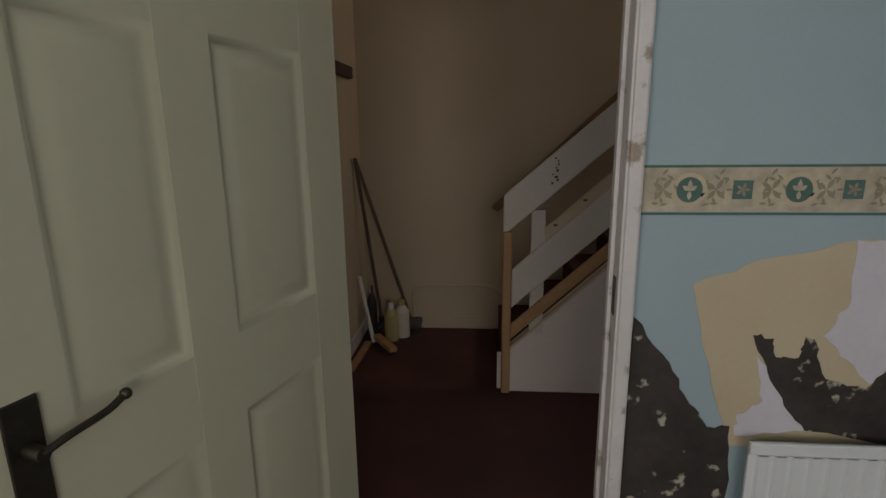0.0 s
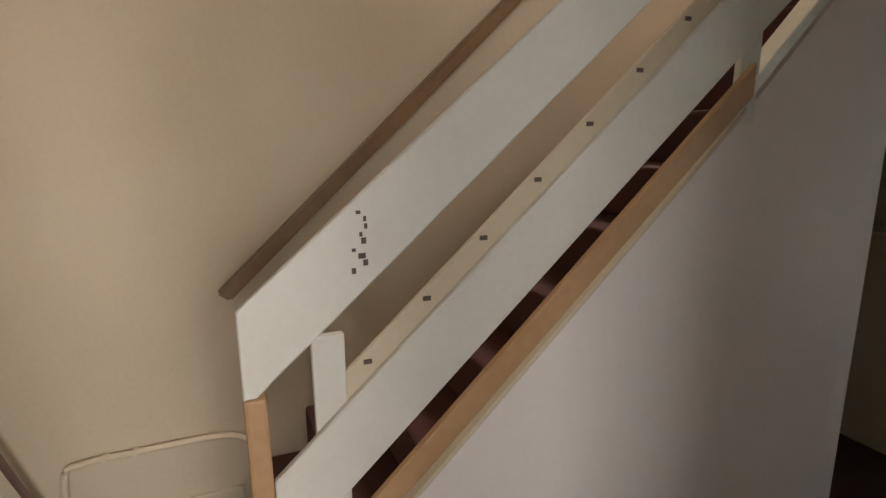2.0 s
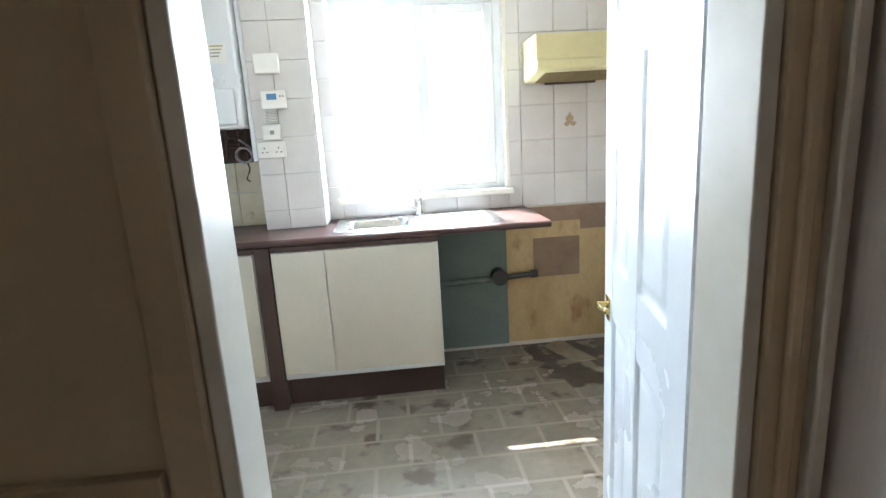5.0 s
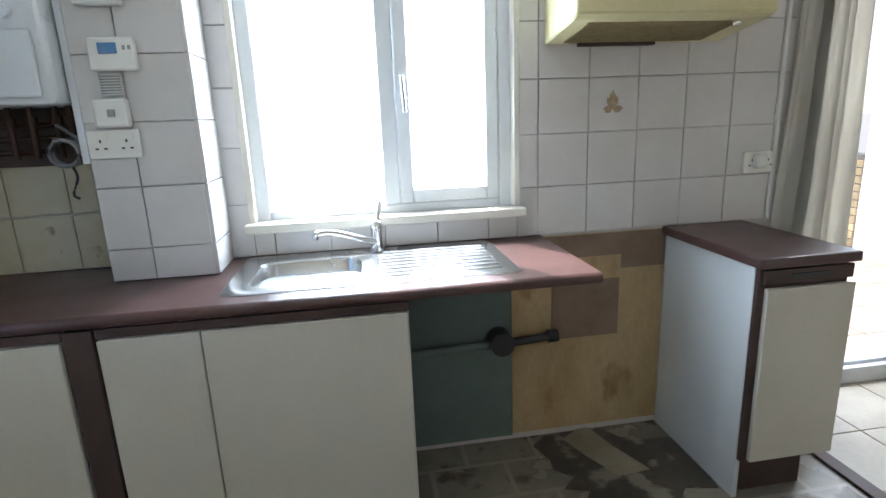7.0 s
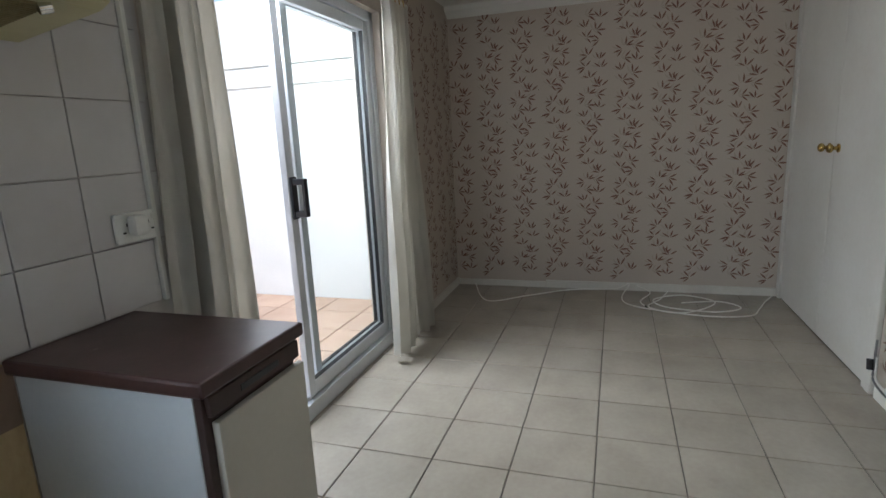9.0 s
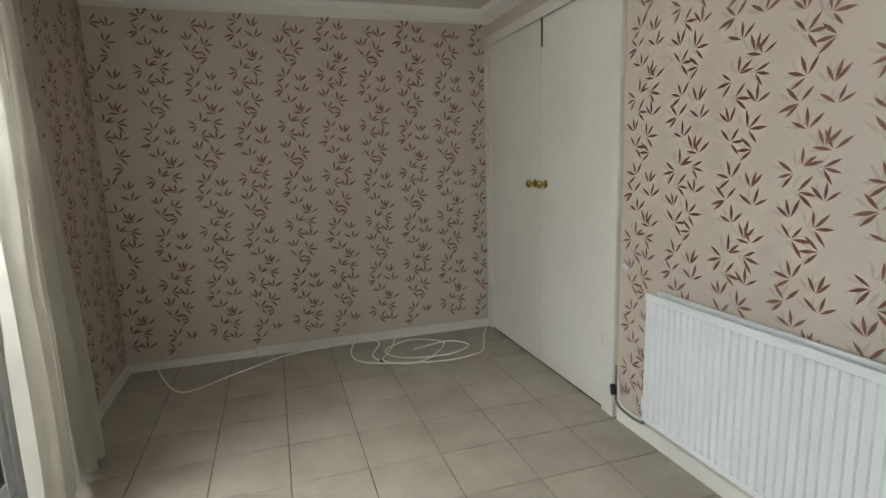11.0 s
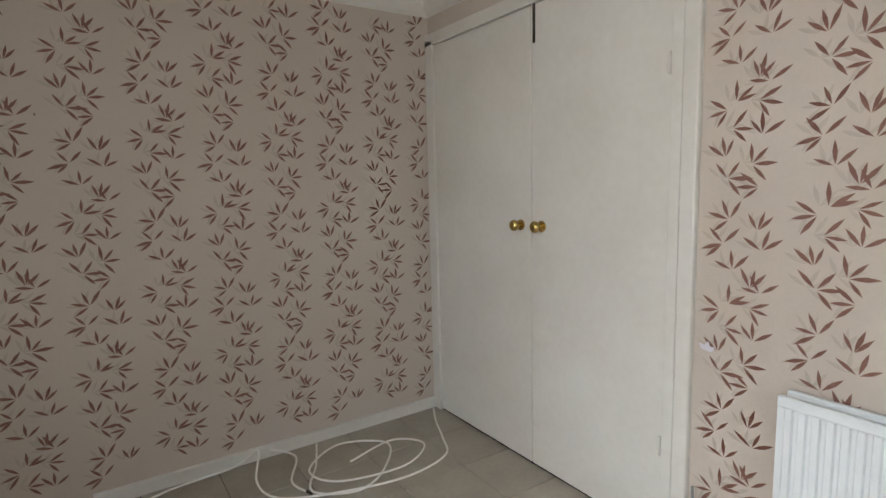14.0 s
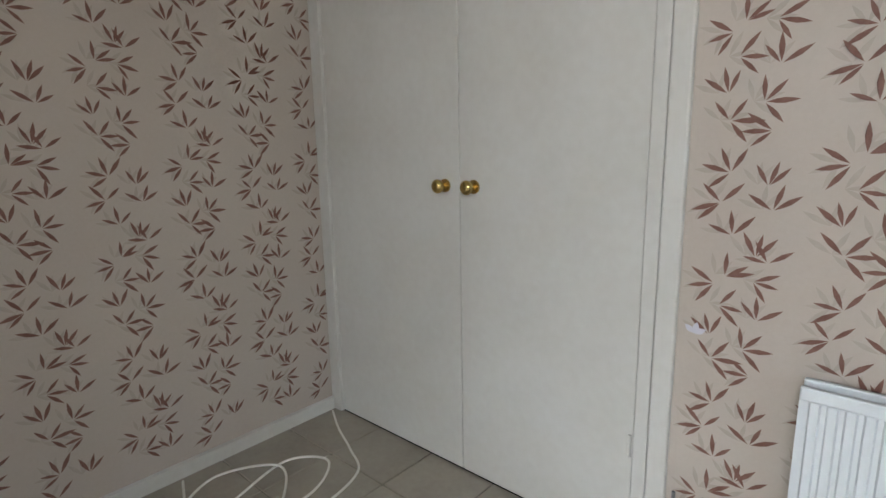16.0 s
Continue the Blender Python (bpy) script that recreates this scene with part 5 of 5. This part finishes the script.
rod_part("lever", (W - 0.045, -0.072, 1.04), (W - 0.17, -0.072, 1.03), 0.010, M_UPVC, hp)
rod_part("lock_barrel", (W - 0.052, -0.04, 0.945), (W - 0.052, -0.046, 0.945), 0.010, M_CHROME, hp)
bd.matrix_world = pose(-1.405, 1.42, 0, 0, 0, 76.5)

# ---- cupboard in the papered wall ----
cup = thing("built_in_cupboard", "white painted double-door built-in cupboard", "cupboard")
CX0, CX1, CXM, CZ = 3.47, 4.975, 4.175, 2.165
CY = SW + 0.012
box_part("back", (3.47, SW - 0.10, 0), (EW, SW - 0.09, 2.2), M_GLOSS, cup, 0)
box_part("frame_side", (CX1 + 0.002, SW - 0.09, 0), (EW - 0.001, CY + 0.012, 2.2), M_GLOSS, cup, 0.004)
box_part("frame_side", (3.425, SW - 0.08, 0), (CX0 - 0.002, CY + 0.012, 2.2), M_GLOSS, cup, 0.004)
box_part("architrave", (3.365, SW, 0.0), (3.423, SW + 0.028, 2.2), M_GLOSS, cup, 0.006)
box_part("frame_top", (3.425, SW - 0.08, CZ + 0.003), (EW - 0.001, CY + 0.012, 2.235), M_GLOSS, cup, 0.004)
for a, b, kx in ((CX0 + 0.002, CXM - 0.002, CXM - 0.07), (CXM + 0.002, CX1 - 0.002, CXM + 0.07)):
    d = box_part("door", (a, SW - 0.02, 0.012), (b, CY, CZ), M_GLOSS, cup, 0.003, "flat white painted door")
    rod_part("knob_rose", (kx, CY, 1.185), (kx, CY + 0.006, 1.185), 0.026, M_BRASS, d)
    bm = bmesh.new()
    bm_rod(bm, (kx, CY + 0.004, 1.185), (kx, CY + 0.035, 1.185), 0.011, None, 14)
    bmesh.ops.create_uvsphere(bm, u_segments=16, v_segments=10, radius=0.027, matrix=Matrix.Translation((kx, CY + 0.046, 1.185)) @ Matrix.Diagonal((1, 0.72, 1, 1)))
    part("knob", bm, M_BRASS, d, "round brass knob", smooth=True)
for x, zz in ((CX0 + 0.012, 0.35), (CX0 + 0.012, 1.75), (CX1 - 0.01, 0.35), (CX1 - 0.01, 1.75)):
    rod_part("hinge", (x, CY + 0.002, zz), (x, CY + 0.002, zz + 0.075), 0.006, M_GLOSS, cup)
box_part("hasp", (CXM - 0.03, CY, 2.0), (CXM - 0.018, CY + 0.008, 2.19), M_IRON, cup, 0.002, "dark metal bolt")

# pipes by the cupboard
rp = thing("radiator_pipes", "painted radiator pipes running along skirting", "pipe")
for k, (x, z) in enumerate(((3.335, 0.0), (3.312, 0.02))):
    bm = bmesh.new()
    bm_tube(bm, smooth_line([(x, SW + 0.03, 0.3 if k == 0 else 0.22), (x - 0.005, SW + 0.032, 0.16 + z), (x - 0.02, SW + 0.035, 0.10 + z), (3.20, SW + 0.04, 0.085 + z), (3.10, SW + 0.05, 0.10 + z)], 5), 0.0055)
    part("pipe", bm, M_FLEX if k == 0 else M_GLOSS, rp, smooth=True)
rod_part("pipe_cap", (3.325, SW + 0.05, 0.15), (3.335, SW + 0.05, 0.20), 0.014, M_SEAL, rp)
tear = thing("paper_tear", "small torn flap of wallpaper", "wallpaper")
bm = bmesh.new()
for a in (40, 100, 150):
    leaf(bm, 3.317, 0.80, radians(a), 0.035, 0.018, lambda u, z, h: (u, SW + h, z), 0.005 + a * 0.00002)
part("flap", bm, M_PLASTERW, tear)
for y, z in ((1.493, 1.672), (2.03, 1.70), (1.00, 1.92), (2.3, 1.45)):
    t = thing("nail", "small rusty nail stuck in wallpaper", "nail", "nails in the wall")
    rod_part("shaft", (EW + 0.01, y, z), (EW - 0.022, y, z + 0.004), 0.0025, M_IRON, t, seg=8)

# ---- loose cable ----
cb = thing("cable", "loose white aerial cable tangled on floor", "cable")
bm = bmesh.new()
C1 = [(5.0, 2.62, 0.02), (4.56, 2.41, 0.004), (4.75, 2.1, 0.004), (4.98, 1.75, 0.004), (5.0, 1.40, 0.02), (5.0, 1.28, 0.07), (4.80, 1.34, 0.012), (4.62, 1.28, 0.005), (4.50, 1.02, 0.005), (4.44, 0.72, 0.005), (4.50, 0.47, 0.005), (4.66, 0.38, 0.006), (4.85, 0.30, 0.006), (5.0, 0.22, 0.01)]
C2 = [(4.98, 0.98, 0.02), (4.80, 1.05, 0.006), (4.58, 1.15, 0.012), (4.46, 0.98, 0.012), (4.55, 0.80, 0.012), (4.78, 0.66, 0.012), (4.92, 0.88, 0.012), (4.76, 1.10, 0.014), (4.58, 1.02, 0.014), (4.52, 0.70, 0.014), (4.66, 0.50, 0.008), (4.80, 0.62, 0.008), (4.72, 0.90, 0.01)]
C3 = [(4.99, 1.22, 0.06), (4.90, 1.12, 0.03), (4.72, 1.20, 0.01), (4.60, 1.17, 0.006)]
for c in (C1, C2, C3):
    bm_tube(bm, smooth_line(c, 8), 0.0052, 7)
part("flex", bm, M_CABLE, cb, smooth=True)
rod_part("connector", (4.60, 1.17, 0.008), (4.565, 1.16, 0.008), 0.0065, M_IRON, cb)

# ---- yard outside ----
ground = boxes("ground", M_GROUT, ((-60, 3.0, -0.12), (60, 80, -0.045)), label="paved yard outside", category="ground")
boxes("yard_wall_side", M_RENDER, ((4.55, 3.02, -0.05), (4.75, 5.0, 2.6)), label="white rendered yard wall", category="wall")
boxes("yard_wall_back", M_RENDER, ((-4, 6.3, -0.05), (4.55, 6.5, 2.3)), label="white rendered yard wall", category="wall")
ybw = boxes("yard_wall_low", M_GROUT, ((4.55, 5.0, -0.05), (4.72, 6.3, 0.9)), label="low buff brick garden wall", category="wall")
# unseen sheet, added to keep direct sun off the dining floor
boxes("added_sun_screen", M_SHEET, ((0.95, 3.0, 2.75), (4.75, 6.5, 2.765)), label="unseen translucent sheet added to diffuse sun over the patio", category="canopy")
ledge = tagged(new("yard_fascia"), "pale fascia boards along the rendered wall", "fascia", kind="structure")
box_part("board", (4.53, 3.02, 1.86), (4.549, 5.0, 2.02), M_RENDER, ledge, 0.006)
box_part("board", (4.52, 3.02, 2.03), (4.549, 5.0, 2.10), M_RENDER, ledge, 0.006)

# ---- tiles and bricks ----
P = 0.338
for i in range(-4, 7):
    for j in range(-5, 5):
        x0, y0 = 3.014 + P * i, 1.466 + P * j
        a = (max(x0 + 0.0025, 1.727), max(y0 + 0.0025, SW + 0.001))
        b = (min(x0 + P - 0.0025, EW - 0.002), min(y0 + P - 0.0025, 2.842))
        if b[0] - a[0] > 0.02 and b[1] - a[1] > 0.02:
            piece("tile", (*a, -0.012), (*b, 0.0), M_TILEF, floor_d)
T = 0.2015
for i in range(-6, 6):
    for j in range(0, 8):
        x0, z0 = 0.639 + T * i, 0.897 + T * j
        cells = [(max(x0, -0.53), min(x0 + T, 1.70), max(z0, 0.906), min(z0 + T, CE))]
        out = []
        for a, b, c, d in cells:
            if b <= WX0 + 0.01 or a >= WX1 - 0.01 or d <= WZ0 or c >= WZ1:
                out.append((a, b, c, d))
            else:
                if a < WX0:
                    out.append((a, WX0, c, d))
                if b > WX1:
                    out.append((WX1, b, c, d))
                if c < WZ0:
                    out.append((max(a, WX0), min(b, WX1), c, WZ0))
                if d > WZ1:
                    out.append((max(a, WX0), min(b, WX1), WZ1, d))
        for a, b, c, d in out:
            if b - a > 0.015 and d - c > 0.015:
                piece("tile", (a + 0.0015, NW - 0.0105, c + 0.0015), (b - 0.0015, NW + 0.004, d - 0.0015), M_TILEW, wall_n, 0.0015)
ship = bmesh.new()
for a, l in ((100, 0.06), (80, 0.055), (65, 0.05), (120, 0.05), (180, 0.04), (0, 0.045), (-20, 0.035), (200, 0.035), (90, 0.07)):
    leaf(ship, 0.937, 1.385, radians(a), l, 0.022, lambda u, z, h: (u, NW - 0.0105 - h, z), 0.001 + l * 0.02 + a * 0.000002)
part("ship_motif", ship, M_SHIP, wall_n, "faded sailing ship decoration")
for j in range(0, 8):
    z0 = 1.01 + 0.194 * (j - 1)
    c, d = max(z0, 0.906), min(z0 + 0.194, CE)
    for a, b in ((-0.845, -0.713), (-0.713, -0.53)):
        piece("tile", (a + 0.0015, 2.5245, c + 0.0015), (b - 0.0015, 2.54, d - 0.0015), M_TILEW, pillar, 0.0015)
    piece("tile", (-0.534, 2.5275, c + 0.0015), (-0.5195, NW - 0.012, d - 0.0015), M_TILEW, pillar, 0.0015)
for i in range(3):
    for j in range(2):
        a = WW + 0.012 + 0.19 * i
        b = min(a + 0.187, -0.847)
        piece("tile", (a, NW - 0.0105, 0.908 + 0.197 * j), (b, NW + 0.004, 0.908 + 0.197 * j + 0.19), M_TILEOLD, wall_n, 0.0015)
for i in range(3):
    for j in range(7):
        a = 2.195 + 0.188 * i
        b = min(a + 0.185, NW - 0.012)
        piece("tile", (WW - 0.004, a, 0.908 + 0.197 * j), (WW + 0.0105, b, 0.908 + 0.197 * j + 0.19), M_TILEOLD, wall_w, 0.0015)
for i in range(-2, 14):
    for j in range(9):
        x0, y0 = 0.2 + 0.4 * i, 3.0 + 0.4 * j
        if x0 < 4.5:
            piece("paving_slab", (x0 + 0.004, y0 + 0.004, -0.06), (min(x0 + 0.396, 4.545), y0 + 0.396, -0.035), M_TERRA, ground, 0.003)
for j in range(12):
    for i in range(6):
        y0 = 5.01 + 0.22 * i - (0.11 if j % 2 else 0)
        a, b = max(y0, 5.005), min(y0 + 0.21, 6.295)
        if b - a > 0.03:
            piece("brick", (4.535, a, -0.04 + 0.075 * j), (4.56, b, 0.025 + 0.075 * j), M_YBRICK, ybw, 0.003)
